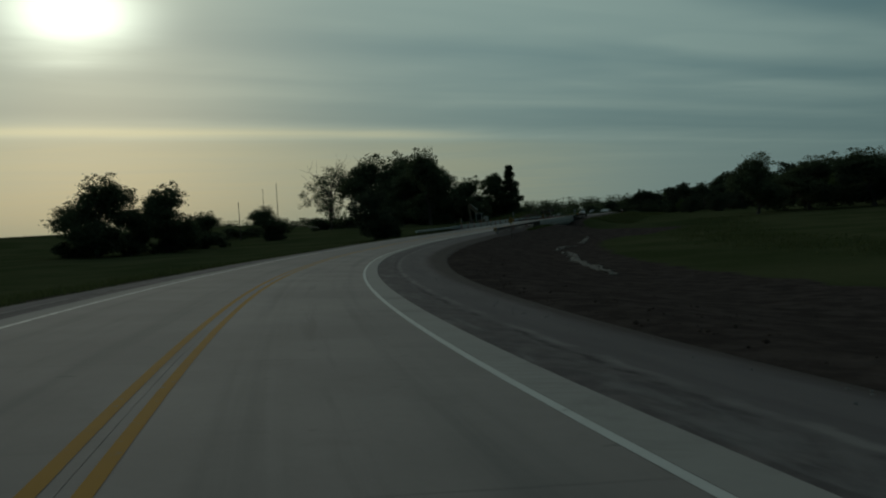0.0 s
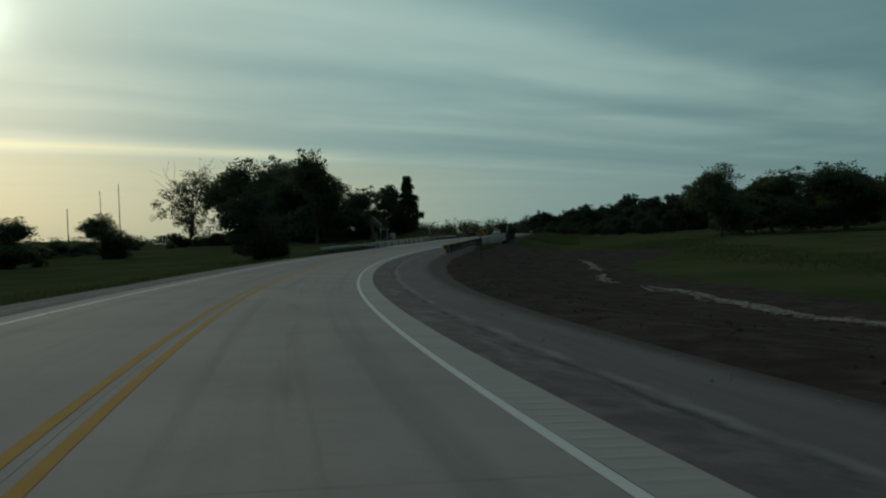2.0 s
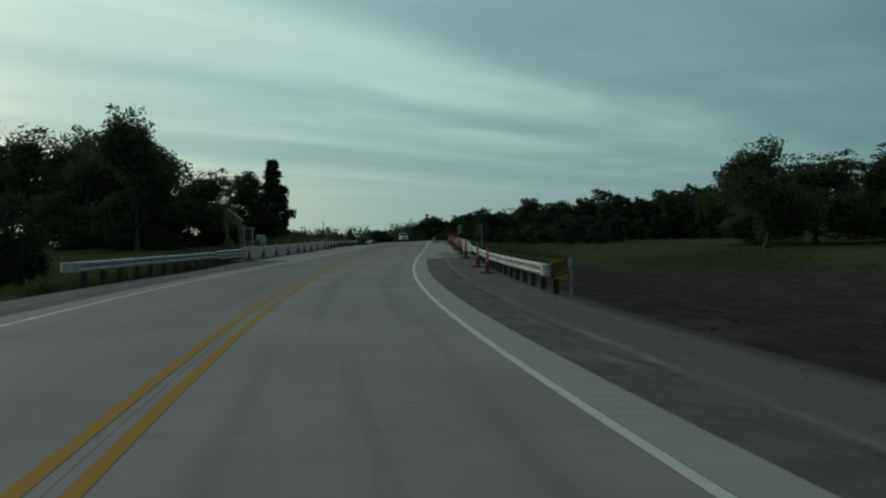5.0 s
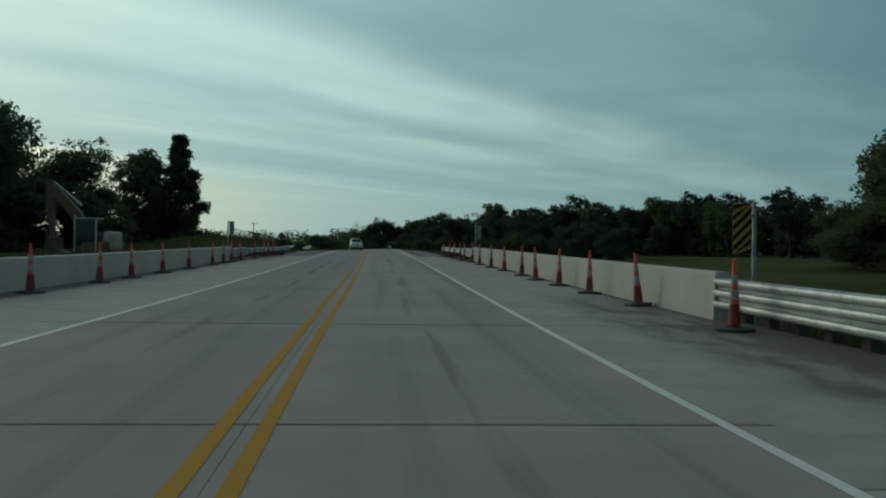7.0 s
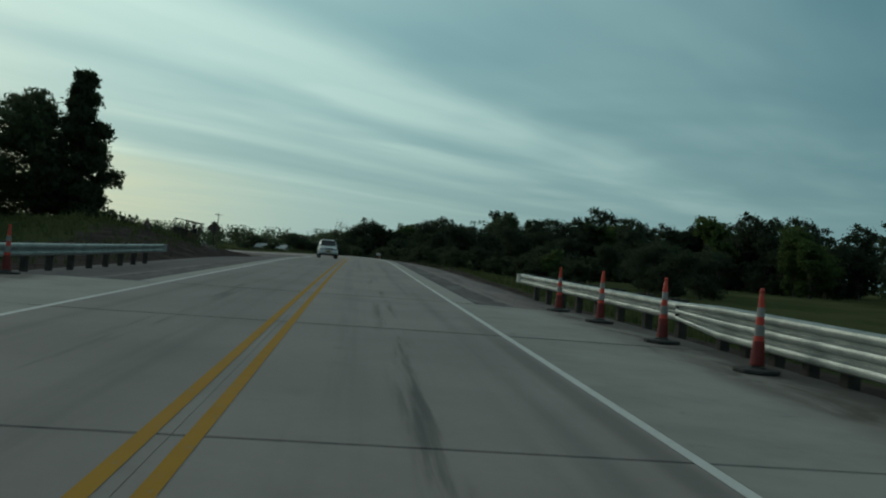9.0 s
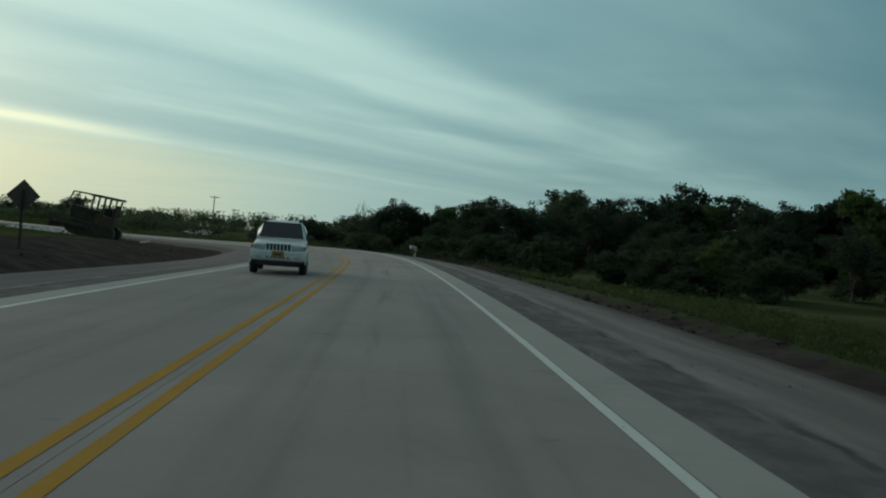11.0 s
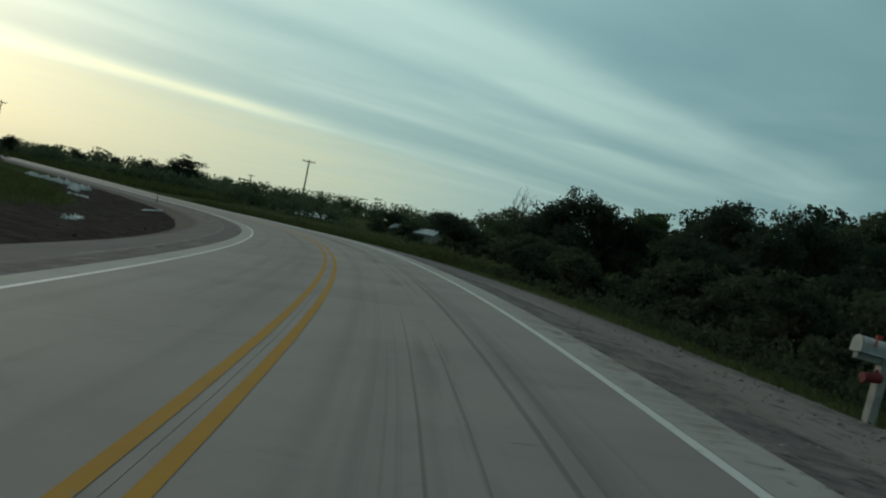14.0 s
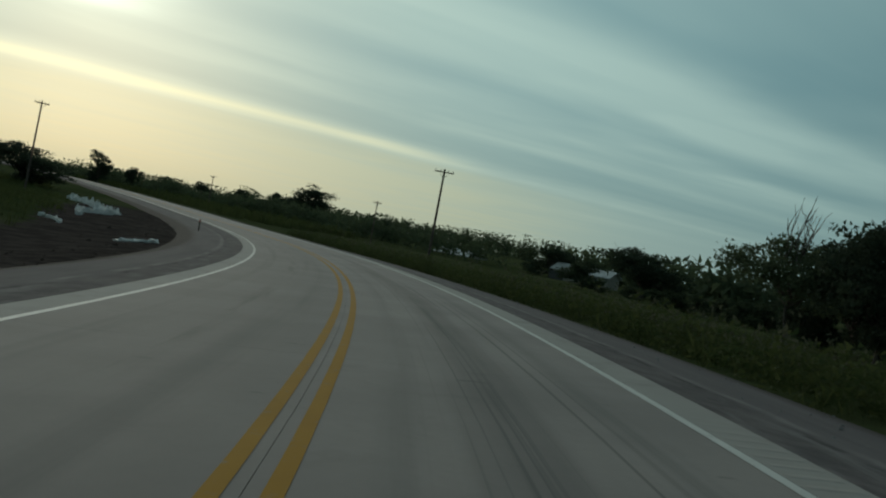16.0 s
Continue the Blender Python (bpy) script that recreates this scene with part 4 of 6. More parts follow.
# far tree lines on the horizon
def far_line(name, points, high, label, seed, leaf=1.25):
    r = np.random.default_rng(seed)
    cs = []
    for (x0, y0), (x1, y1) in zip(points, points[1:]):
        n = int(math.hypot(x1 - x0, y1 - y0) / 5)
        for i in range(n):
            t = (i + r.random()) / n
            x, y = x0 + (x1 - x0) * t + r.normal() * 4, y0 + (y1 - y0) * t + r.normal() * 4
            h = high * r.uniform(0.6, 1.12)
            g = on_ground(x, y)
            k = int(180 / leaf)
            q = np.clip(r.normal(size=(k, 3)), -1.8, 1.8) * np.array([3.4, 3.4, h * 0.25]) + np.array([x, y, g + h * 0.5])
            q[:, 2] = np.clip(q[:, 2], g + 0.3, g + h)
            cs.append(q)
    v, f = leaves(np.concatenate(cs), leaf, r)
    ob = new(name, mesh_of(name, v, f, M_LEAF))
    return tagged(ob, label, "woods", kind="stuff")


far_line("far_woods", [(-420, 900), (-250, 1000), (-80, 760), (60, 640), (260, 560)], 17, "far dark green tree line along the horizon", 1)
far_line("far_woods", [(-700, 640), (-520, 760), (-330, 840), (-160, 700)], 12, "low far hedge along the fields", 2)
far_line("far_woods", [(110, 20), (150, 120), (150, 300), (90, 380), (10, 420)], 17, "dark wood behind the right-hand field", 3)
far_line("far_woods", [(150, -260), (170, -120), (150, 0), (110, 40)], 15, "dark wood behind the right-hand field", 4)
far_line("far_woods", [(-330, 560), (-230, 492), (-150, 440), (-95, 415), (-60, 398)], 6.0, "low dark hedge beyond the left bend", 6, 0.6)
far_line("far_woods", [(-40, 430), (-10, 400), (20, 390)], 9, "dark wood beyond the sheds", 5)

# ---- small building blocks ----
def box(bm, size, at=(0, 0, 0), turn=None, bevel=0.0):
    made = bmesh.ops.create_cube(bm, size=1.0)["verts"]
    m = Matrix.Translation(at) @ (turn if turn else Matrix.Identity(4)) @ Matrix.Diagonal((*size, 1))
    bmesh.ops.transform(bm, matrix=m, verts=made)
    if bevel:
        edges = list({e for v in made for e in v.link_edges})
        bmesh.ops.bevel(bm, geom=edges, offset=bevel, segments=2, affect="EDGES", profile=0.6)
    return bm


def rod(bm, a, b, r0, r1=None, sides=12):
    a, b = Vector(a), Vector(b)
    d = b - a
    m = Matrix.Translation((a + b) / 2) @ d.to_track_quat("Z", "Y").to_matrix().to_4x4()
    bmesh.ops.create_cone(bm, cap_ends=True, segments=sides, radius1=r0, radius2=r0 if r1 is None else r1, depth=d.length, matrix=m)
    return bm


def turned(bm, profile, sides=16):
    """A body turned round the z axis from (radius, height) pairs."""
    rings = []
    for r, z in profile:
        rings.append([bm.verts.new((r * math.cos(2 * math.pi * k / sides), r * math.sin(2 * math.pi * k / sides), z)) for k in range(sides)])
    for a, b in zip(rings, rings[1:]):
        for k in range(sides):
            bm.faces.new((a[k], a[(k + 1) % sides], b[(k + 1) % sides], b[k]))
    bm.faces.new(list(reversed(rings[0])))
    bm.faces.new(rings[-1])
    return bm


def prism(bm, outline, depth, m=None):
    """An outline in x and z pushed along y by depth, centred."""
    a = [bm.verts.new((x, -depth / 2, z)) for x, z in outline]
    b = [bm.verts.new((x, depth / 2, z)) for x, z in outline]
    n = len(outline)
    bm.faces.new(a)
    bm.faces.new(list(reversed(b)))
    for k in range(n):
        bm.faces.new((a[k], b[k], b[(k + 1) % n], a[(k + 1) % n]))
    bmesh.ops.recalc_face_normals(bm, faces=bm.faces)
    if m:
        bmesh.ops.transform(bm, matrix=m, verts=a + b)
    return bm


def fresh():
    return bmesh.new()


def swept(name, stations, section, mat, parent=None, label="", smooth=False):
    """A closed section, given as (lateral, height) pairs or as a function of s, carried along the road."""
    verts, faces, n = [], [], 0
    for s in stations:
        sec = section(s) if callable(section) else section
        n = len(sec)
        verts += [road_point(s, lat, 0) + Vector((0, 0, up)) for lat, up in sec]
    for i in range(len(stations) - 1):
        for k in range(n):
            a, b = i * n + k, i * n + (k + 1) % n
            faces.append((a, b, b + n, a + n))
    faces.append(tuple(range(n)))
    faces.append(tuple(reversed(range((len(stations) - 1) * n, len(stations) * n))))
    ob = link(name, verts, faces, mat, parent, label, smooth)
    bm = fresh()
    bm.from_mesh(ob.data)
    bmesh.ops.recalc_face_normals(bm, faces=bm.faces)
    bm.to_mesh(ob.data)
    bm.free()
    return ob


# ---- bridge parapets ----
def parapet(side, face, s0, s1, label):
    top = 0.87 if side > 0 else 0.79
    sec = [(face, -0.15), (face + side * 0.015, 0.08), (face + side * 0.045, top - 0.035), (face + side * 0.065, top), (face + side * 0.30, top), (face + side * 0.32, top - 0.035), (face + side * 0.32, -0.5)]
    thing = tagged(new("bridge_parapet"), label, "parapet", kind="structure")
    n = 6
    for i in range(n):
        a, b = s0 + (s1 - s0) * i / n, s0 + (s1 - s0) * (i + 1) / n
        swept("barrier_panel", np.linspace(a + (0.005 if i else 0), b - (0.005 if i < n - 1 else 0), 5), sec, M_PARAPET, thing)
    return thing


parapet(1, PAR_R, 15.0, 54.0, "smooth pale concrete bridge parapet beside the lane")
parapet(-1, PAR_L, 8.0, 51.2, "smooth pale concrete bridge parapet beside the lane")
deck = tagged(new("bridge_deck"), "concrete bridge deck girders over the creek bed", "bridge", kind="structure")
for lat in (-6.4, -3.2, 0.0, 3.2, 6.2):
    swept("girder", np.linspace(14.0, 60.0, 8), [(lat - 0.25, -0.12), (lat + 0.25, -0.12), (lat + 0.2, -1.2), (lat - 0.2, -1.2)], M_PARAPET, deck)


# ---- steel guardrails ----
def beam_section(lat, side, top, waves, depth=0.08):
    """A corrugated beam with thickness; side is towards the wall."""
    h = 0.155
    front, zs = [], []
    for i in range(waves):
        z = top - i * (h + 0.045)
        for dz, d in ((0, 0.0), (-0.03, 0.9), (-0.065, 1.0), (-0.09, 1.0), (-0.125, 0.9), (-0.155, 0.1)):
            front.append((d * depth, z + dz))
    outer = [(lat - side * d, z) for d, z in front]
    inner = [(lat - side * d + side * 0.012, z) for d, z in reversed(front)]
    return outer + inner


def guardrail(name, side, lat, s_wall, s_end, label):
    """From the parapet, with a deep beam first, then a narrower one."""
    step = 1 if s_end > s_wall else -1

    def sunk(shape):
        return lambda s: [(a, u - (0.09 if side > 0 else 0.18) * float(deck_share(s))) for a, u in (shape(s) if callable(shape) else shape)]

    rail = tagged(new(name), label, "guardrail")
    deep = s_wall + step * 5.7
    swept("deep_beam", np.linspace(s_wall, deep, 5), sunk(beam_section(lat, side, 0.86, 3)), M_GALV, rail)
    n = max(2, int(abs(s_end - deep - step * 2) / 3.81))
    edges = np.linspace(deep + step * 1.9, s_end, n + 1)
    swept("joint_beam", [deep, deep + step * 1.9], sunk(lambda s: beam_section(lat, side, 0.86 - 0.06 * abs(s - deep) / 1.9, 3) if abs(s - deep) < 0.1 else
          [(a, 0.80 - (0.86 - u) * 0.62) for a, u in beam_section(lat, side, 0.86, 3)]), M_GALV, rail)
    for a, b in zip(edges, edges[1:]):
        swept("beam", np.linspace(a, b + step * 0.15, 4), sunk(beam_section(lat + side * 0.004, side, 0.80, 2)), M_GALV, rail)
    s, k = s_wall + step * 0.6, 0
    while (s_end - s) * step > 0.2:
        bm = fresh()
        box(bm, (0.17, 0.2, 1.5), (0, 0, 0.08), bevel=0.012)
        ob = part("post", bm, M_POST, rail)
        low = (0.09 if side > 0 else 0.18) * float(deck_share(s))
        p = road_pose(s, lat + side * 0.30, -low)
        ob.matrix_basis = p
        bm = fresh()
        box(bm, (0.19, 0.15, 0.36), (0, 0, 0), bevel=0.01)
        blk = part("block", bm, M_POST, rail)
        blk.matrix_basis = road_pose(s, lat + side * 0.11, 0.66 - low)
        s += step * (0.95 if k < 6 else 1.905)
        k += 1
    bm = fresh()
    turned(bm, [(0.05, 0.0), (0.30, 0.0), (0.30, 0.32), (0.05, 0.32)], 14)
    cap = part("end_shoe", bm, M_GALV, rail, "rounded steel end piece")
    cap.matrix_basis = road_pose(s_end, lat + side * 0.12, 0.47)
    return rail


RAIL = "galvanised steel guardrail on wooden posts"
guardrail("guardrail", 1, PAR_R + 0.10, 15.05, -24.0, RAIL + " before the bridge")
guardrail("guardrail", -1, PAR_L - 0.10, 8.0, -19.0, RAIL + " across the road")
guardrail("guardrail", 1, PAR_R + 0.10, 54.0, 77.0, RAIL + " past the bridge")
guardrail("guardrail", -1, PAR_L - 0.10, 51.2, 86.0, RAIL + " past the bridge")


# ---- channelising cones ----
def cone_model():
    thing = tagged(new("traffic_cone"), "slim orange traffic cone with reflective bands on black base", "traffic cone", "cones along the bridge")
    bm = fresh()
    turned(bm, [(0.31, 0.0), (0.32, 0.02), (0.31, 0.05), (0.13, 0.062), (0.11, 0.085)], 8)
    part("base", bm, M_RUBBER, thing, "heavy black rubber base")
    levels = [(0.10, 0.098), (0.52, 0.066), (0.68, 0.056), (0.82, 0.048), (0.96, 0.040), (1.02, 0.036), (1.06, 0.028), (1.09, 0.022)]
    bm = fresh()
    turned(bm, [(r, z) for z, r in levels], 16)
    part("body", bm, M_ORANGE, thing, smooth=False)
    bm = fresh()
    turned(bm, [(0.101, 0.10), (0.101, 0.12), (0.0775, 0.42), (0.074, 0.43)], 16)
    part("sleeve", bm, M_DULLRED, thing, "dull dirty red lower sleeve")
    for z0, z1 in ((0.50, 0.65), (0.76, 0.89)):
        r0, r1 = np.interp([z0, z1], [q[0] for q in levels], [q[1] for q in levels])
        bm = fresh()
        turned(bm, [(r0 + 0.003, z0), (r0 + 0.005, z0 + 0.004), (r1 + 0.005, z1 - 0.004), (r1 + 0.003, z1)], 16)
        part("band", bm, M_CONEBAND, thing, "dirty grey reflective band")
    bm = fresh()
    turned(bm, [(0.022, 1.085), (0.032, 1.10), (0.032, 1.13), (0.02, 1.15)], 10)
    part("grip", bm, M_ORANGE, thing)
    return thing


cone = cone_model()
r = np.random.default_rng(2)
SPOTS = [(s, 6.66) for s in (-12.5, -6.0, 5.3, 13.1, 18.3, 22.4)]
SPOTS += [(s, 6.58) for s in (26.2, 29.6, 33.0, 37.7, 41.8, 46.1, 50.6, 53.7, 57.4, 60.8, 64.8, 68.2)]
SPOTS += [(s, -7.0) for s in (6.2, 11.0, 15.3, 20.3, 25.1, 28.4, 32.3, 36.9, 41.7, 45.0, 47.6, 50.6, 56.6, 61.2, 64.2, 67.0)]
for i, (s, lat) in enumerate(SPOTS):
    tilt = 4.5 if abs(s - 18.3) < 0.1 and lat > 0 else r.normal() * 0.9
    copy_thing(cone, road_pose(s, lat + r.normal() * 0.05, 0.004, r.uniform(0, 360) if tilt != 4.5 else 0) @ pose(0, 0, 0, r.normal() * 0.8, -tilt, 0))
for o in (*cone.children_recursive, cone):
    bpy.data.objects.remove(o)


# ---- signs ----
def hazard_marker(s, lat, facing, height, name="object_marker", tall=0.92, wide=0.31, slope=1):
    """A striped panel on a post; facing 1: stripes towards the camera's coming, -1: bare back."""
    label = "yellow and black striped object marker on steel post" if facing > 0 else "bare metal back of an object marker on its post"
    thing = tagged(new(name), label, "sign")
    thing.matrix_basis = road_pose(s, lat, -0.05, 0 if facing > 0 else 180)
    bm = fresh()
    box(bm, (0.07, 0.045, height + 0.35), (wide * 0.72, 0.04, height / 2 - 0.15), bevel=0.006)
    part("post", bm, M_STEEL, thing)
    bm = fresh()
    box(bm, (wide, 0.006, tall), (0, 0, height - tall / 2), bevel=0.002)
    part("panel_back", bm, M_SIGNBACK, thing)
    bm = fresh()
    box(bm, (wide, 0.004, tall), (0, -0.007, height - tall / 2))
    part("panel", bm, M_SIGNYELLOW, thing, "yellow sheet face")
    n = 5
    for i in range(-1, n + 1):
        z = height - tall * (i + 0.55) / n
        h, rise = tall / n * 0.52, wide * 1.0 * slope
        pts = [(-wide / 2, z - rise / 2 - h / 2), (wide / 2, z + rise / 2 - h / 2), (wide / 2, z + rise / 2 + h / 2), (-wide / 2, z - rise / 2 + h / 2)]
        pts = [(x, min(max(q, height - tall), height)) for x, q in pts]
        if max(q for x, q in pts) - min(q for x, q in pts) < 0.08:
            continue
        bm = fresh()
        prism(bm, pts, 0.004, Matrix.Translation((0, -0.012, 0)))
        part("stripe", bm, M_BLACK, thing, "slanting black stripe")
    bm = fresh()
    box(bm, (wide * 1.0, 0.02, 0.06), (wide * 0.3, 0.02, height - 0.25))
    part("bracket", bm, M_STEEL, thing)
    return thing


hazard_marker(15.9, PAR_R + 0.93, 1, 2.22, tall=1.0, wide=0.36)
hazard_marker(9.6, PAR_L - 0.66, 1, 2.15, slope=-1)
hazard_marker(55.6, PAR_R + 0.62, -1, 2.35)
hazard_marker(55.4, PAR_L - 0.7, -1, 2.4)
hazard_marker(-24.4, PAR_R + 0.35, 1, 1.0, tall=0.55, wide=0.5)


def diamond_sign(at, turn, height, face, label, arrow, size=0.76, ground_up=0.0):
    thing = tagged(new("warning_sign"), label, "sign")
    thing.matrix_basis = pose(*at, 0, 0, turn)
    bm = fresh()
    box(bm, (0.09, 0.09, height + 0.9), (0, 0.06, height / 2 - 0.2), bevel=0.01)
    part("post", bm, M_POST, thing)
    half = size / math.sqrt(2)
    c = height
    bm = fresh()
    prism(bm, [(0, c - half), (half, c), (0, c + half), (-half, c)], 0.006)
    # the work sign's backlit silhouette is put into a dark back colour
    part("panel_back", bm, M_SIGNBACK if arrow else M_POLE, thing)
    bm = fresh()
    k = half * 0.985
    prism(bm, [(0, c - k), (k, c), (0, c + k), (-k, c)], 0.004, Matrix.Translation((0, -0.006, 0)))
    part("panel", bm, face, thing)
    bm = fresh()
    for q0, q1 in ((half * 0.95, half * 0.91),):
        for sx, sz in ((1, 1), (1, -1), (-1, -1), (-1, 1)):
            prism(bm, [(sx * q0, c), (0, c + sz * q0), (0, c + sz * q1), (sx * q1, c)], 0.003, Matrix.Translation((0, -0.010, 0)))
    part("border", bm, M_BLACK, thing, "thin black border")
    if arrow:
        bm = fresh()
        w2 = 0.045
        curve = [(0.10, -0.24), (0.10, -0.08), (0.07, 0.02), (0.0, 0.08), (-0.10, 0.12)]
        for (x0, z0), (x1, z1) in zip(curve, curve[1:]):
            d = Vector((x1 - x0, 0, z1 - z0)).normalized()
            nx_, nz_ = -d.z * w2, d.x * w2
            prism(bm, [(x0 - nx_, c + z0 - nz_), (x1 - nx_ + d.x * 0.02, c + z1 - nz_), (x1 + nx_ + d.x * 0.02, c + z1 + nz_), (x0 + nx_, c + z0 + nz_)], 0.003, Matrix.Translation((0, -0.010, 0)))
        prism(bm, [(-0.08, c + 0.02), (-0.08, c + 0.24), (-0.26, c + 0.15)], 0.003, Matrix.Translation((0, -0.010, 0)))
        part("arrow", bm, M_BLACK, thing, "black curve arrow")
    return thing


diamond_sign((14.6, -32.7, on_ground(14.6, -32.7)), 12, 2.75, M_SIGNYELLOW, "yellow diamond curve warning sign on a wooden post", True)
diamond_sign((-13.0, 132.0, on_ground(-13.0, 132.0)), 183, 2.2, M_SIGNORANGE, "back of a diamond work sign on a post", False, 0.95)

# ---- vehicles and machines ----
M_CARPAINT = material("white_car_paint", speckled((0.74, 0.75, 0.74), (0.66, 0.67, 0.66), 1.5), 0.22, spec=0.6)
M_GLASS = material("dark_window_glass", (0.012, 0.016, 0.017), 0.06, spec=0.35)
M_LAMP = material("clear_headlamp", speckled((0.45, 0.47, 0.48), (0.62, 0.64, 0.65), 14.0), 0.12, 0.3)
M_AMBER = material("amber_lamp", (0.30, 0.14, 0.05), 0.3)
M_TRIM = material("black_trim", speckled((0.022, 0.022, 0.023), (0.04, 0.04, 0.04), 9.0), 0.6)
M_RIM = material("alloy_rim", speckled((0.35, 0.36, 0.36), (0.48, 0.49, 0.49), 6.0), 0.35, 0.8)
M_PLATE = material("number_plate", speckled((0.36, 0.20, 0.035), (0.26, 0.15, 0.04), 20.0), 0.5)
M_MACHINE = material("dusty_machine_yellow", speckled((0.125, 0.078, 0.036), (0.070, 0.050, 0.032), 1.6), 0.65)
M_MACHINE_DARK = material("dirty_dark_machine", speckled((0.045, 0.035, 0.026), (0.085, 0.068, 0.05), 2.2), 0.8)
M_MACHINE_DUSTY = material("dusty_machine_panel", speckled((0.36, 0.35, 0.32), (0.24, 0.23, 0.20), 2.0), 0.6)
M_MACHINE_PALE = material("pale_machine_panel", speckled((0.50, 0.49, 0.44), (0.38, 0.36, 0.31), 2.0), 0.55)


def ring_loft(bm, rings, cap=True):
    made = [[bm.verts.new(p) for p in ring] for ring in rings]
    n = len(made[0])
    for a, b in zip(made, made[1:]):
        for k in range(n):
            bm.faces.new((a[k], a[(k + 1) % n], b[(k + 1) % n], b[k]))
    if cap:
        bm.faces.new(list(reversed(made[0])))
        bm.faces.new(made[-1])
    bmesh.ops.recalc_face_normals(bm, faces=bm.faces)
    return bm


def body_ring(y, hw, zb, zt, top=None, r=0.09):
    """A rounded cross section of a car body; top: half width at the upper edge."""
    top = hw if top is None else top
    pts = [(-hw + r, zb), (hw - r, zb), (hw - r * 0.3, zb + r * 0.3), (hw, zb + r), (hw, zb + (zt - zb) * 0.55), (top + (hw - top) * 0.15, zt - r), (top - r * 0.3, zt - r * 0.3), (top - r * 1.4, zt)]
    pts += [(-x, z) for x, z in reversed(pts[2:])]
    return [(x, y, z) for x, z in pts]


def road_wheel(parent, x, y, radius=0.385, width=0.255):
    bm = fresh()
    w2 = width / 2
    turned(bm, [(radius * 0.62, -w2 * 0.8), (radius * 0.9, -w2), (radius * 0.985, -w2 * 0.75), (radius, -w2 * 0.4), (radius, w2 * 0.4), (radius * 0.985, w2 * 0.75), (radius * 0.9, w2), (radius * 0.62, w2 * 0.8)], 28)
    bmesh.ops.transform(bm, matrix=Matrix.Translation((x, y, radius)) @ pose(0, 0, 0, 0, 90, 0), verts=bm.verts)
    wheel = part("wheel", bm, M_RUBBER, parent, "black tyre")
    bm = fresh()
    side = 1 if x > 0 else -1
    turned(bm, [(radius * 0.62, -0.02), (radius * 0.62, 0.015), (radius * 0.5, 0.0), (radius * 0.2, -0.02), (radius * 0.12, 0.012)], 20)
    for k in range(5):
        box(bm, (radius * 0.5, 0.055, 0.03), turn=pose(0, 0, 0, 0, 0, k * 72) @ Matrix.Translation((radius * 0.34, 0, 0.0)))
    bmesh.ops.transform(bm, matrix=Matrix.Translation((x + side * w2 * 0.86, y, radius)) @ pose(0, 0, 0, 0, 90 * side, 0), verts=bm.verts)
    part("rim", bm, M_RIM, wheel, "grey alloy rim")
    return wheel


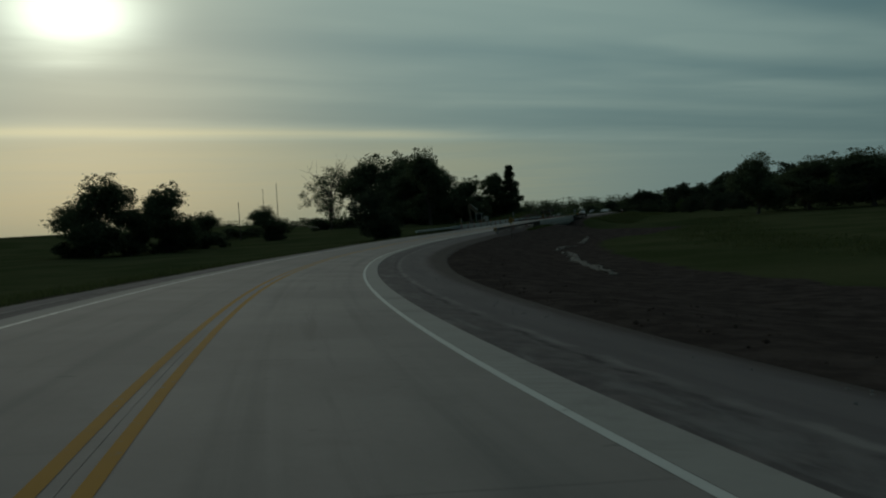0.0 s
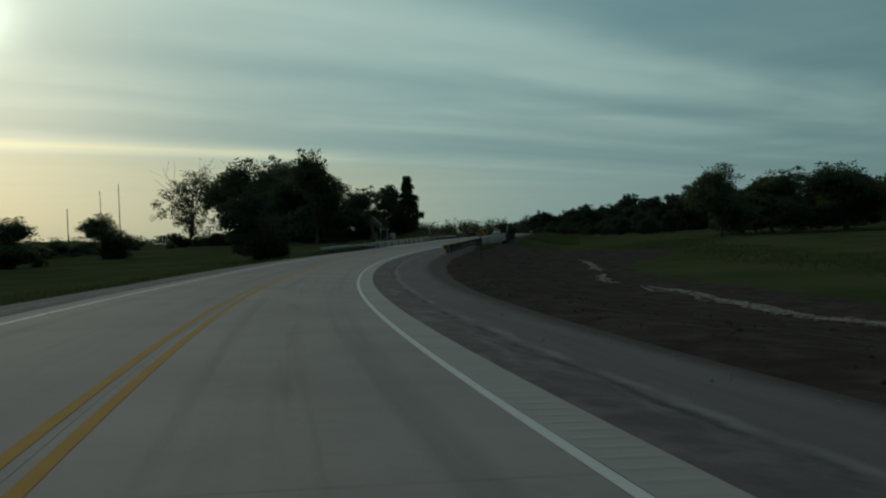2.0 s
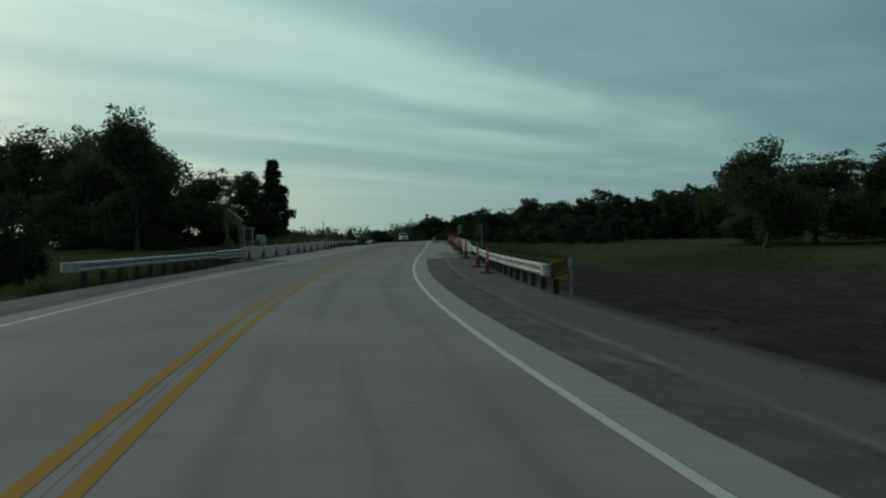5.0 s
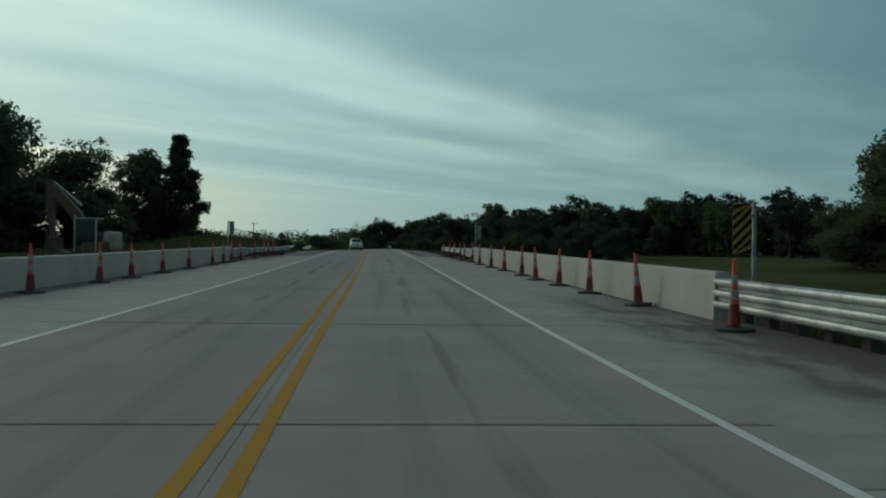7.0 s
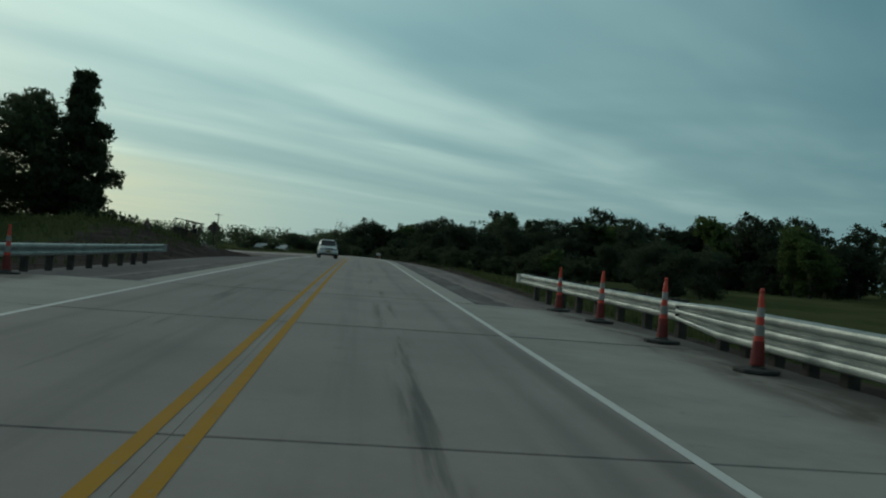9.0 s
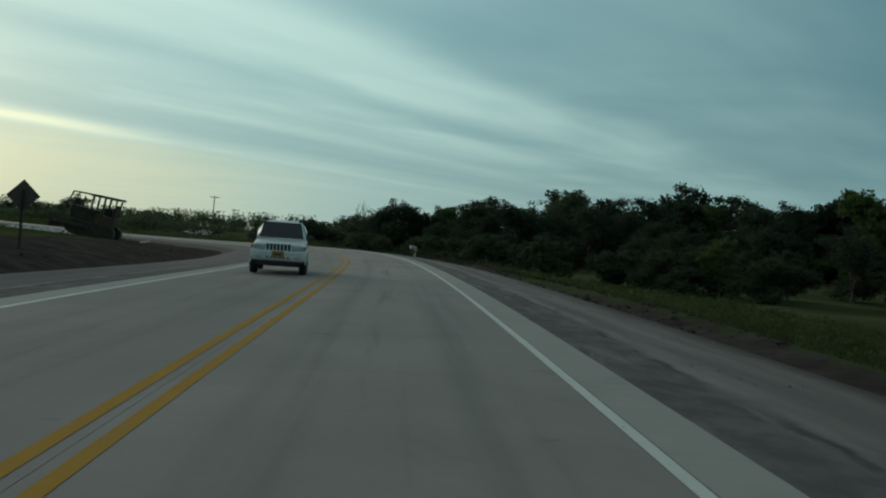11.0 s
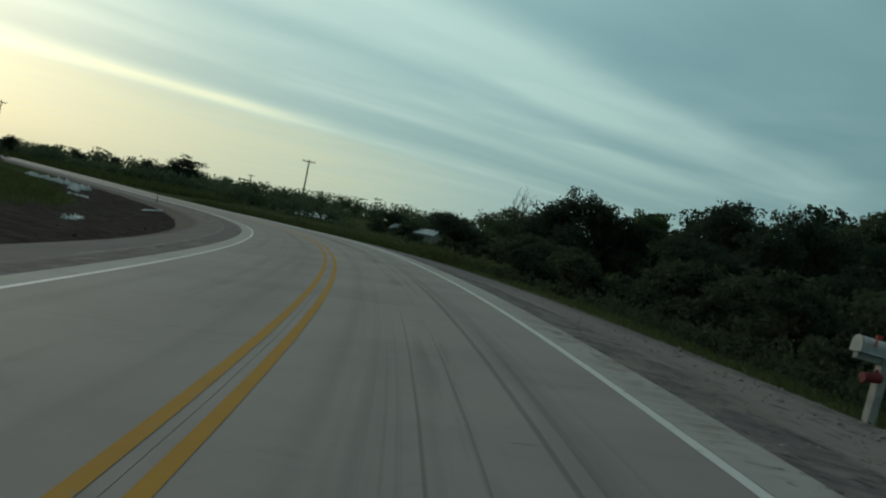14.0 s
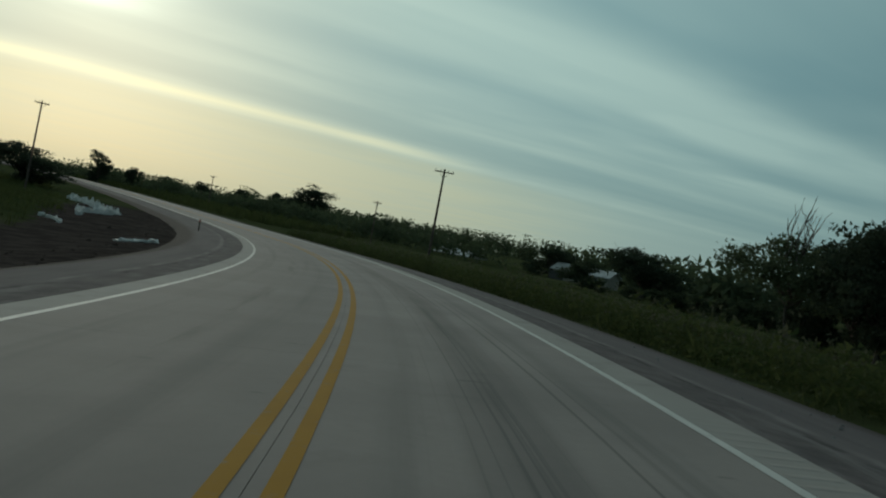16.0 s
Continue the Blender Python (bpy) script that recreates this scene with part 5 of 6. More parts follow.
def white_suv(m):
    """Front towards +y, standing on z = 0."""
    car = tagged(new("car"), "white four-door off-road estate car facing the camera", "car")
    bm = fresh()
    ring_loft(bm, [body_ring(2.30, 0.80, 0.50, 0.72, 0.78), body_ring(2.24, 0.88, 0.46, 0.80, 0.84), body_ring(2.19, 0.90, 0.44, 0.98, 0.82),
                   body_ring(1.95, 0.915, 0.44, 1.03, 0.82), body_ring(1.25, 0.925, 0.42, 1.08, 0.84), body_ring(0.72, 0.925, 0.40, 1.12, 0.87),
                   body_ring(-0.5, 0.925, 0.40, 1.13, 0.88), body_ring(-2.0, 0.92, 0.42, 1.13, 0.88), body_ring(-2.24, 0.90, 0.40, 1.08, 0.86), body_ring(-2.30, 0.84, 0.46, 0.75, 0.82)])
    part("body", bm, M_CARPAINT, car, smooth=True)
    bm = fresh()
    ring_loft(bm, [body_ring(0.80, 0.84, 1.08, 1.17, 0.80, 0.05), body_ring(0.45, 0.85, 1.08, 1.42, 0.73, 0.06), body_ring(0.08, 0.85, 1.08, 1.70, 0.66, 0.07),
                   body_ring(-0.6, 0.85, 1.08, 1.745, 0.66, 0.07), body_ring(-1.7, 0.85, 1.08, 1.72, 0.66, 0.07), body_ring(-2.05, 0.84, 1.08, 1.60, 0.67, 0.07), body_ring(-2.22, 0.83, 1.08, 1.16, 0.80, 0.05)])
    part("cabin", bm, M_CARPAINT, car, smooth=True)

    def pane(name, pts, label="dark tinted window"):
        a = [Vector(p) for p in pts]
        nrm = (a[1] - a[0]).cross(a[2] - a[0]).normalized() * 0.02
        return link(name, [p + nrm for p in a] + [p - nrm for p in a], [(0, 1, 2, 3), (7, 6, 5, 4), (0, 4, 5, 1), (1, 5, 6, 2), (2, 6, 7, 3), (3, 7, 4, 0)], M_GLASS, car, label)

    pane("windscreen", [(-0.775, 0.80, 1.165), (0.775, 0.80, 1.165), (0.655, 0.13, 1.665), (-0.655, 0.13, 1.665)], "dark tinted windscreen")
    pane("rear_window", [(0.66, -2.19, 1.24), (-0.66, -2.19, 1.24), (-0.60, -2.08, 1.58), (0.60, -2.08, 1.58)])
    for sx in (1, -1):
        for y0, y1, y2, y3 in ((0.50, -0.42, -0.42, 0.06), (-0.50, -1.32, -1.32, -0.50), (-1.40, -2.02, -1.90, -1.40)):
            pane("side_window", [(sx * 0.862, y0, 1.20), (sx * 0.862, y1, 1.20), (sx * 0.722, y2, 1.60), (sx * 0.722, y3, 1.60)])
        bm = fresh()
        box(bm, (0.20, 0.14, 0.15), (sx * 1.02, 0.52, 1.20), bevel=0.035)
        box(bm, (0.10, 0.05, 0.05), (sx * 0.92, 0.52, 1.16))
        part("mirror", bm, M_TRIM, car, "black door mirror")
        bm = fresh()
        rod(bm, (sx * 0.60, 0.0, 1.79), (sx * 0.60, -1.9, 1.79), 0.026, sides=8)
        for y in (-0.05, -0.95, -1.85):
            rod(bm, (sx * 0.60, y, 1.68), (sx * 0.60, y, 1.79), 0.035, sides=8)
        part("roof_rail", bm, M_TRIM, car, "black roof rail")
        bm = fresh()
        box(bm, (0.38, 0.10, 0.19), (sx * 0.63, 2.215, 0.855), turn=pose(0, 0, 0, 0, 0, -sx * 8), bevel=0.03)
        lamp = part("headlight", bm, M_LAMP, car, "clear headlight")
        bm = fresh()
        box(bm, (0.09, 0.09, 0.13), (sx * 0.845, 2.16, 0.865), turn=pose(0, 0, 0, 0, 0, -sx * 28), bevel=0.02)
        part("indicator", bm, M_AMBER, lamp, "amber indicator")
        bm = fresh()
        box(bm, (0.22, 0.05, 0.09), (sx * 0.62, 2.275, 0.555), bevel=0.02)
        part("fog_lamp", bm, M_LAMP, car, "small fog lamp")
        bm = fresh()
        box(bm, (0.03, 3.0, 0.12), (sx * 0.925, -0.1, 0.56), bevel=0.012)
        part("side_moulding", bm, M_CARPAINT, car)
        for y in (1.38, -1.32):
            road_wheel(car, sx * 0.825, y)
            bm = fresh()
            verts = []
            for k in range(13):
                a = math.pi * k / 12
                verts.append((math.cos(a) * 0.47, math.sin(a) * 0.47))
            inner = [(x * 0.85, z * 0.85) for x, z in reversed(verts)]
            prism(bm, verts + inner, 0.06, Matrix.Translation((sx * 0.915, y, 0.37)) @ pose(0, 0, 0, 0, 0, 90))
            part("arch_flare", bm, M_CARPAINT, car)
            bm = fresh()
            prism(bm, [(x * 0.86, z * 0.86) for x, z in verts], 0.05, Matrix.Translation((sx * 0.905, y, 0.36)) @ pose(0, 0, 0, 0, 0, 90))
            part("wheel_well", bm, M_TRIM, car, "dark wheel well")
    bm = fresh()
    box(bm, (0.88, 0.07, 0.26), (0, 2.215, 0.865), bevel=0.02)
    grille = part("grille", bm, M_CARPAINT, car)
    for k in range(7):
        bm = fresh()
        box(bm, (0.085, 0.03, 0.22), ((k - 3) * 0.117, 2.245, 0.865), bevel=0.012)
        part("grille_slot", bm, M_TRIM, grille, "dark upright slot")
    bm = fresh()
    box(bm, (1.62, 0.06, 0.13), (0, 2.285, 0.70), bevel=0.03)
    part("bumper", bm, M_CARPAINT, car)
    bm = fresh()
    box(bm, (0.40, 0.012, 0.20), (0.0, 2.322, 0.655), bevel=0.004)
    plate = part("number_plate", bm, M_PLATE, car, "front number plate, unreadable")
    bm = fresh()
    box(bm, (0.22, 0.004, 0.05), (0.0, 2.330, 0.655))
    part("plate_bar", bm, M_TRIM, plate)
    for k in range(6):
        bm = fresh()
        box(bm, (0.07, 0.03, 0.055), ((k - 2.5) * 0.135, 2.292, 0.555), bevel=0.01)
        part("air_slot", bm, M_TRIM, car, "small dark air slot")
    bm = fresh()
    box(bm, (1.5, 0.25, 0.10), (0, 2.10, 0.40), bevel=0.03)
    box(bm, (1.4, 3.8, 0.12), (0, -0.1, 0.33))
    part("underside", bm, M_TRIM, car, "dark underside")
    car.matrix_basis = m
    return car


white_suv(road_pose(124.6, -1.75, 0.004, 184) @ Matrix.Diagonal((0.91, 0.97, 0.97, 1)))


def track(parent, x, length, high, width):
    bm = fresh()
    r = high / 2
    pts = []
    for k in range(9):
        a = -math.pi / 2 + math.pi * k / 8
        pts.append((length / 2 - r + math.cos(a) * r, r + math.sin(a) * r))
    for k in range(9):
        a = math.pi / 2 + math.pi * k / 8
        pts.append((-length / 2 + r + math.cos(a) * r, r + math.sin(a) * r))
    prism(bm, pts, width, Matrix.Translation((x, 0, 0)) @ pose(0, 0, 0, 0, 0, 90))
    body = part("track", bm, M_MACHINE_DARK, parent, "muddy steel crawler track")
    for k in range(5):
        bm = fresh()
        rod(bm, (x - width * 0.53, (k - 2) * length * 0.18, r), (x + width * 0.53, (k - 2) * length * 0.18, r), r * 0.42, sides=14)
        part("roller", bm, M_MACHINE_DARK, body)
    return body


def excavator(m):
    """Arm towards +y."""
    ex = tagged(new("excavator"), "dusty yellow crawler excavator with folded raised arm", "excavator")
    for x in (-1.15, 1.15):
        track(ex, x, 4.0, 0.85, 0.6)
    bm = fresh()
    box(bm, (2.6, 2.0, 0.9), (0, -0.2, 1.6), bevel=0.12)
    part("engine_house", bm, M_MACHINE, ex)
    bm = fresh()
    box(bm, (1.7, 0.75, 1.3), (-0.4, -1.05, 2.05), bevel=0.22)
    part("counterweight", bm, M_MACHINE_DUSTY, ex, "pale rounded counterweight")
    bm = fresh()
    box(bm, (0.95, 1.5, 2.3), (-0.8, 0.45, 2.4), bevel=0.12)
    cab = part("cab", bm, M_MACHINE_DARK, ex, "dark driver's cab")
    for at, size in (((-0.8, 0.45, 3.57), (1.0, 1.6, 0.07)), ((-1.29, -0.28, 2.45), (0.07, 0.09, 2.2)), ((-1.29, 1.18, 2.45), (0.07, 0.07, 2.2))):
        bm = fresh()
        box(bm, size, at, bevel=0.015)
        part("cab_trim", bm, M_MACHINE_PALE, cab, "pale painted cab edge")
    for at, size in (((-0.8, 1.205, 2.5), (0.78, 0.03, 1.7)), ((-1.28, 0.45, 2.55), (0.03, 1.25, 1.6)), ((-0.32, 0.45, 2.6), (0.03, 1.2, 1.5)), ((-0.8, -0.31, 2.8), (0.7, 0.03, 0.9))):
        bm = fresh()
        box(bm, size, at, bevel=0.01)
        part("window", bm, M_GLASS, cab, "dark cab window")
    bm = fresh()
    pts = [(0.2, 1.5), (0.5, 2.2), (1.5, 4.1), (3.1, 5.8), (3.7, 5.95), (3.75, 5.6), (2.3, 4.0), (1.0, 1.9), (0.7, 1.4)]
    prism(bm, pts, 0.42, Matrix.Translation((0.25, 0, 0)) @ pose(0, 0, 0, 0, 0, 90))
    part("boom", bm, M_MACHINE, ex)
    bm = fresh()
    prism(bm, [(3.4, 6.2), (3.85, 6.25), (3.85, 4.2), (3.5, 2.2), (3.3, 2.2), (3.3, 4.2), (3.25, 5.6)], 0.34, Matrix.Translation((0.25, 0, 0)) @ pose(0, 0, 0, 0, 0, 90))
    part("stick", bm, M_MACHINE, ex)
    bm = fresh()
    prism(bm, [(3.0, 2.3), (3.6, 2.35), (3.75, 1.6), (3.4, 0.9), (2.7, 0.75), (2.35, 1.2), (2.9, 1.5)], 1.1, Matrix.Translation((0.25, 0, 0)) @ pose(0, 0, 0, 0, 0, 90))
    part("bucket", bm, M_MACHINE_DARK, ex, "muddy steel bucket")
    for a, b, r0 in (((0.55, 0.9, 1.3), (0.55, 1.75, 3.8), 0.09), ((-0.05, 0.9, 1.3), (-0.05, 1.75, 3.8), 0.09), ((0.25, 1.4, 4.5), (0.25, 3.3, 6.1), 0.08)):
        bm = fresh()
        rod(bm, a, Vector(a).lerp(Vector(b), 0.6), r0)
        rod(bm, Vector(a).lerp(Vector(b), 0.58), b, r0 * 0.6)
        part("cylinder", bm, M_MACHINE_PALE, ex, "pale hydraulic cylinder")
    ex.matrix_basis = m
    return ex


excavator(pose(-18.2, 63.5, on_ground(-18.5, 63.3) + 0.04, 0, 0, 84) @ Matrix.Diagonal((1.06, 1.06, 1.06, 1)))


def bulldozer(m):
    """Blade towards +y."""
    dz = tagged(new("bulldozer"), "dirty dark bulldozer with open roll cage canopy", "bulldozer")
    for x in (-0.95, 0.95):
        track(dz, x, 3.4, 1.05, 0.5)
    bm = fresh()
    box(bm, (1.1, 1.9, 0.9), (0, 0.75, 1.5), bevel=0.08)
    part("hood", bm, M_MACHINE_DARK, dz, "dark engine hood")
    bm = fresh()
    box(bm, (1.5, 1.4, 0.7), (0, -0.7, 1.35), bevel=0.08)
    part("rear_body", bm, M_MACHINE, dz)
    bm = fresh()
    box(bm, (1.75, 2.0, 0.16), (0, -0.45, 2.97), turn=pose(0, 0, 0, -3, 0, 0), bevel=0.04)
    part("canopy", bm, M_MACHINE_DARK, dz, "flat dark canopy roof")
    for x in (-0.75, 0.75):
        for y in (0.35, -1.25):
            bm = fresh()
            rod(bm, (x, y, 1.5), (x, y * 0.98, 2.95), 0.06, sides=8)
            part("canopy_post", bm, M_MACHINE_DARK, dz)
        bm = fresh()
        rod(bm, (x, 0.35, 2.95), (x, 1.75, 2.86), 0.05, sides=8)
        rod(bm, (x, 1.75, 2.86), (x, 2.15, 1.3), 0.05, sides=8)
        part("sweep_bar", bm, M_MACHINE_DARK, dz)
        bm = fresh()
        box(bm, (0.14, 2.6, 0.18), (x * 1.75, 1.35, 0.62), bevel=0.02)
        part("push_arm", bm, M_MACHINE, dz)
    bm = fresh()
    box(bm, (0.55, 0.5, 0.6), (0, -0.7, 1.95), bevel=0.08)
    part("driver_seat", bm, M_TRIM, dz)
    bm = fresh()
    box(bm, (1.5, 0.06, 0.9), (0, -1.27, 2.15), bevel=0.02)
    part("rear_screen", bm, M_MACHINE_DARK, dz, "dark steel screen behind the seat")
    for y in (0.35, -0.45):
        bm = fresh()
        rod(bm, (-0.75, y, 1.5), (-0.75, y, 2.95), 0.075, sides=8)
        rod(bm, (0.75, y, 1.5), (0.75, y, 2.95), 0.075, sides=8)
        part("door_post", bm, M_MACHINE_DARK, dz)
    bm = fresh()
    rod(bm, (0.3, 1.2, 1.9), (0.3, 1.2, 2.7), 0.06, sides=10)
    part("exhaust", bm, M_MACHINE_DARK, dz)
    bm = fresh()
    pts = [(2.55, 0.12), (2.72, 0.1), (2.62, 0.55), (2.72, 1.05), (2.60, 1.08), (2.50, 0.55)]
    prism(bm, pts, 2.9, pose(0, 0, 0, 0, 0, 90))
    part("blade", bm, M_MACHINE_DARK, dz, "broad steel blade")
    dz.matrix_basis = m
    return dz


bulldozer(pose(-24.0, 171.5, on_ground(-24.0, 171.5) + 0.1, 11, 0, 94) @ Matrix.Diagonal((1.22, 1.22, 1.22, 1)))

# ---- poles, sheds, mailbox, fence ----
def utility_pole(x, y, top, arm=2.4, turn=0.0, lean=0.0, thick=0.14, label="weathered wooden utility pole with a crossarm"):
    g = on_ground(x, y)
    h = top - g
    pole = tagged(new("utility_pole"), label, "pole", "poles along the fields")
    bm = fresh()
    rod(bm, (0, 0, -0.6), (0, 0, h), thick, thick * 0.62, 12)
    part("shaft", bm, M_POLE, pole)
    if arm:
        bm = fresh()
        box(bm, (arm, 0.10, 0.13), (0, -0.12, h - 0.35), bevel=0.01)
        part("crossarm", bm, M_POLE, pole)
        for k in (-0.46, -0.2, 0.2, 0.46):
            bm = fresh()
            turned(bm, [(0.02, h - 0.29), (0.05, h - 0.24), (0.03, h - 0.2), (0.055, h - 0.15), (0.02, h - 0.08)], 8)
            bmesh.ops.translate(bm, vec=(k * arm, -0.12, 0), verts=bm.verts)
            part("insulator", bm, M_STEEL, pole, "small grey insulator")
        bm = fresh()
        rod(bm, (-arm * 0.3, -0.1, h - 0.4), (0, -0.1, h - 1.0), 0.02, sides=6)
        rod(bm, (arm * 0.3, -0.1, h - 0.4), (0, -0.1, h - 1.0), 0.02, sides=6)
        part("brace", bm, M_STEEL, pole)
    pole.matrix_basis = pose(x, y, g, lean, lean * 0.6, turn)
    return pole


utility_pole(-43.1, 308.0, 9.8, 2.2, 14, 0.4, 0.17)
utility_pole(-76.4, 373.7, 7.2, 1.6, 20)
utility_pole(-140.8, 415.7, 7.9, 1.6, 30)
utility_pole(-98.5, 306.0, 10.2, 1.8, 60, 1.0, 0.15)
PLAIN = "bare weathered wooden pole standing in the field"
utility_pole(-91.0, 58.0, 10.6, 0, label=PLAIN)
utility_pole(-74.6, 52.0, 15.0, 0, thick=0.12, label=PLAIN)
utility_pole(-78.4, 51.0, 13.6, 0, thick=0.10, label=PLAIN)

M_ROOF = material("pale_metal_roof", lambda n, p: n.mix(n.step(n.noise(p, 0.7, 5.0), 0.3, 0.7), (0.50, 0.53, 0.52, 1), (0.38, 0.40, 0.39, 1)), 0.45, 0.3)
M_SHEDWALL = material("tan_shed_wall", speckled((0.26, 0.24, 0.20), (0.34, 0.31, 0.26), 0.8), 0.8)
M_DARKOPEN = material("dark_door_paint", speckled((0.05, 0.05, 0.05), (0.09, 0.088, 0.08), 2.0), 0.7)


def shed(x, y, turn, long, wide, eave, ridge, label, z=None):
    g = on_ground(x, y) if z is None else z
    thing = tagged(new("farm_shed"), label, "shed")
    bm = fresh()
    prism(bm, [(-wide / 2, -0.5), (wide / 2, -0.5), (wide / 2, eave), (0, ridge - 0.12), (-wide / 2, eave)], long, None)
    part("wall", bm, M_SHEDWALL, thing)
    for sx in (1, -1):
        bm = fresh()
        o = 0.5
        dz = (ridge - eave) / (wide / 2) * o
        prism(bm, [(0, ridge), (sx * (wide / 2 + o), eave - dz), (sx * (wide / 2 + o), eave - dz + 0.12), (0, ridge + 0.14)], long + 1.0, None)
        roof = part("roof", bm, M_ROOF, thing, "pale ribbed metal roof")
        for k in range(int(long / 1.5)):
            bm = fresh()
            yk = -long / 2 + 0.75 + k * 1.5
            prism(bm, [(0, ridge + 0.14), (sx * (wide / 2 + o), eave - dz + 0.12), (sx * (wide / 2 + o), eave - dz + 0.17), (0, ridge + 0.19)], 0.06, Matrix.Translation((0, yk, 0)))
            part("roof_rib", bm, M_ROOF, roof)
    for k in range(max(2, int(long / 7))):
        bm = fresh()
        box(bm, (0.06, 3.2, eave * 0.78), (-wide / 2 - 0.03, -long / 2 + 4 + k * 7.0, eave * 0.39), bevel=0.02)
        part("door", bm, M_DARKOPEN, thing, "dark sliding door")
    thing.matrix_basis = pose(x, y, g, 0, 0, turn)
    return thing


shed(-72, 426, 66, 11, 8, 2.3, 3.7, "long low farm shed with pale metal roof", z=-3.1)
shed(-35.0, 388, 74, 12, 6, 2.3, 3.5, "farm shed with tan walls and a pale metal roof", z=-1.7)


def mailbox(m):
    thing = tagged(new("mailbox"), "white roadside mailbox on a leaning wooden post", "mailbox")
    bm = fresh()
    box(bm, (0.13, 0.13, 1.6), (0, 0, 0.30), bevel=0.012)
    part("post", bm, M_PALEWOOD, thing)
    bm = fresh()
    box(bm, (0.62, 0.09, 0.09), (-0.16, 0, 0.98), bevel=0.01)
    part("arm", bm, M_PALEWOOD, thing)
    bm = fresh()
    pts = [(-0.10, 0.0), (0.10, 0.0), (0.10, 0.12)] + [(0.10 * math.cos(a), 0.12 + 0.10 * math.sin(a)) for a in np.linspace(0.2, math.pi - 0.2, 8)] + [(-0.10, 0.12)]
    prism(bm, pts, 0.5, Matrix.Translation((-0.22, 0, 1.03)) @ pose(0, 0, 0, 0, 0, 90))
    shell = part("box", bm, M_BAND, thing, "white rounded sheet-metal box")
    bm = fresh()
    prism(bm, [(x * 1.06, z * 1.04) for x, z in pts], 0.02, Matrix.Translation((-0.48, 0, 1.025)) @ pose(0, 0, 0, 0, 0, 90))
    part("door", bm, M_SIGNBACK, shell, "grey hinged front door")
    bm = fresh()
    box(bm, (0.02, 0.015, 0.16), (-0.3, -0.12, 1.22))
    box(bm, (0.09, 0.015, 0.05), (-0.27, -0.12, 1.28))
    part("flag", bm, M_ORANGE, shell, "small red flag")
    bm = fresh()
    rod(bm, (-0.28, 0, 0.62), (0.02, 0, 0.93), 0.025, sides=8)
    rod(bm, (-0.32, -0.05, 0.72), (-0.05, -0.05, 0.76), 0.07, sides=12)
    part("paper_tube", bm, M_DULLRED, thing, "faded red paper tube")
    thing.matrix_basis = m
    return thing


p = road_point(182.5, 9.8)
mailbox(pose(p.x, p.y, 0.12, -2, 6, 20) @ Matrix.Diagonal((1.3, 1.3, 1.3, 1)))

# rail fence on the spoil heap
fence = tagged(new("rail_fence"), "low dark wooden rail fence on a bank", "fence")
last = None
for k in range(7):
    x, y = -14.2 - k * 0.75, 112.0 + k * 2.6
    g = on_ground(x, y)
    bm = fresh()
    box(bm, (0.10, 0.10, 1.3), (0, 0, 0.35), bevel=0.012)
    ob = part("post", bm, M_POLE, fence)
    ob.matrix_basis = pose(x, y, g, 0, 0, 15)
    if last:
        for up in (0.5, 0.85):
            bm = fresh()
            rod(bm, last + Vector((0, 0, up)), Vector((x, y, g + up)), 0.035, sides=6)
            part("rail", bm, M_POLE, fence)
    last = Vector((x, y, g))

# orange delineator inside the left bend
post = tagged(new("delineator_post"), "thin dark delineator post in the gravel shoulder", "post")
q = road_point(292, -6.8)
bm = fresh()
box(bm, (0.10, 0.03, 1.15), (0, 0, 0.5), bevel=0.008)
part("blade", bm, M_MACHINE_DARK, post)
bm = fresh()
box(bm, (0.075, 0.008, 0.16), (0, -0.02, 0.92))
part("reflector", bm, M_ORANGE, post, "small orange reflector")
post.matrix_basis = pose(q.x, q.y, q.z - 0.1, 0, 0, 20)


# ---- loose stuff on the ground ----
def crumpled(name, path, width, mat, label, seed, rise=0.16):
    """A crumpled sheet lying along path on the ground."""
    r = np.random.default_rng(seed)
    path = [np.array(p, float) for p in path]
    dense = []
    for a, b in zip(path, path[1:]):
        n = max(2, int(np.linalg.norm(b - a) / 0.35))
        dense += [a + (b - a) * t for t in np.linspace(0, 1, n, endpoint=False)]
    dense.append(path[-1])
    cols, verts, faces = 7, [], []
    for i, c in enumerate(dense):
        d = dense[min(i + 1, len(dense) - 1)] - dense[max(i - 1, 0)]
        nrm = np.array([d[1], -d[0]]) / (np.linalg.norm(d) + 1e-6)
        wdt = width * (0.5 + 0.7 * r.random())
        for k in range(cols):
            o = (k / (cols - 1) - 0.5) * wdt + r.normal() * 0.06
            x, y = c + nrm * o + r.normal(size=2) * 0.05
            verts.append((x, y, 0.0))
    z = ground_height([v[0] for v in verts], [v[1] for v in verts])
    lift = np.abs(r.normal(size=len(verts))) * rise + 0.05
    top = [(v[0], v[1], zz + l) for v, zz, l in zip(verts, z, lift)]
    low = [(v[0], v[1], zz - 0.25) for v, zz in zip(verts, z)]
    n = len(top)
    rows = len(dense)
    for i in range(rows - 1):
        for k in range(cols - 1):
            a = i * cols + k
            faces.append((a, a + 1, a + cols + 1, a + cols))
    rim = [k for k in range(cols)] + [i * cols + cols - 1 for i in range(1, rows)] + [(rows - 1) * cols + k for k in range(cols - 2, -1, -1)] + [i * cols for i in range(rows - 2, 0, -1)]
    for a, b in zip(rim, rim[1:] + rim[:1]):
        faces.append((b, a, a + n, b + n))
    ob = link(name, top + low, faces, mat)
    return tagged(ob, label, "sheeting")


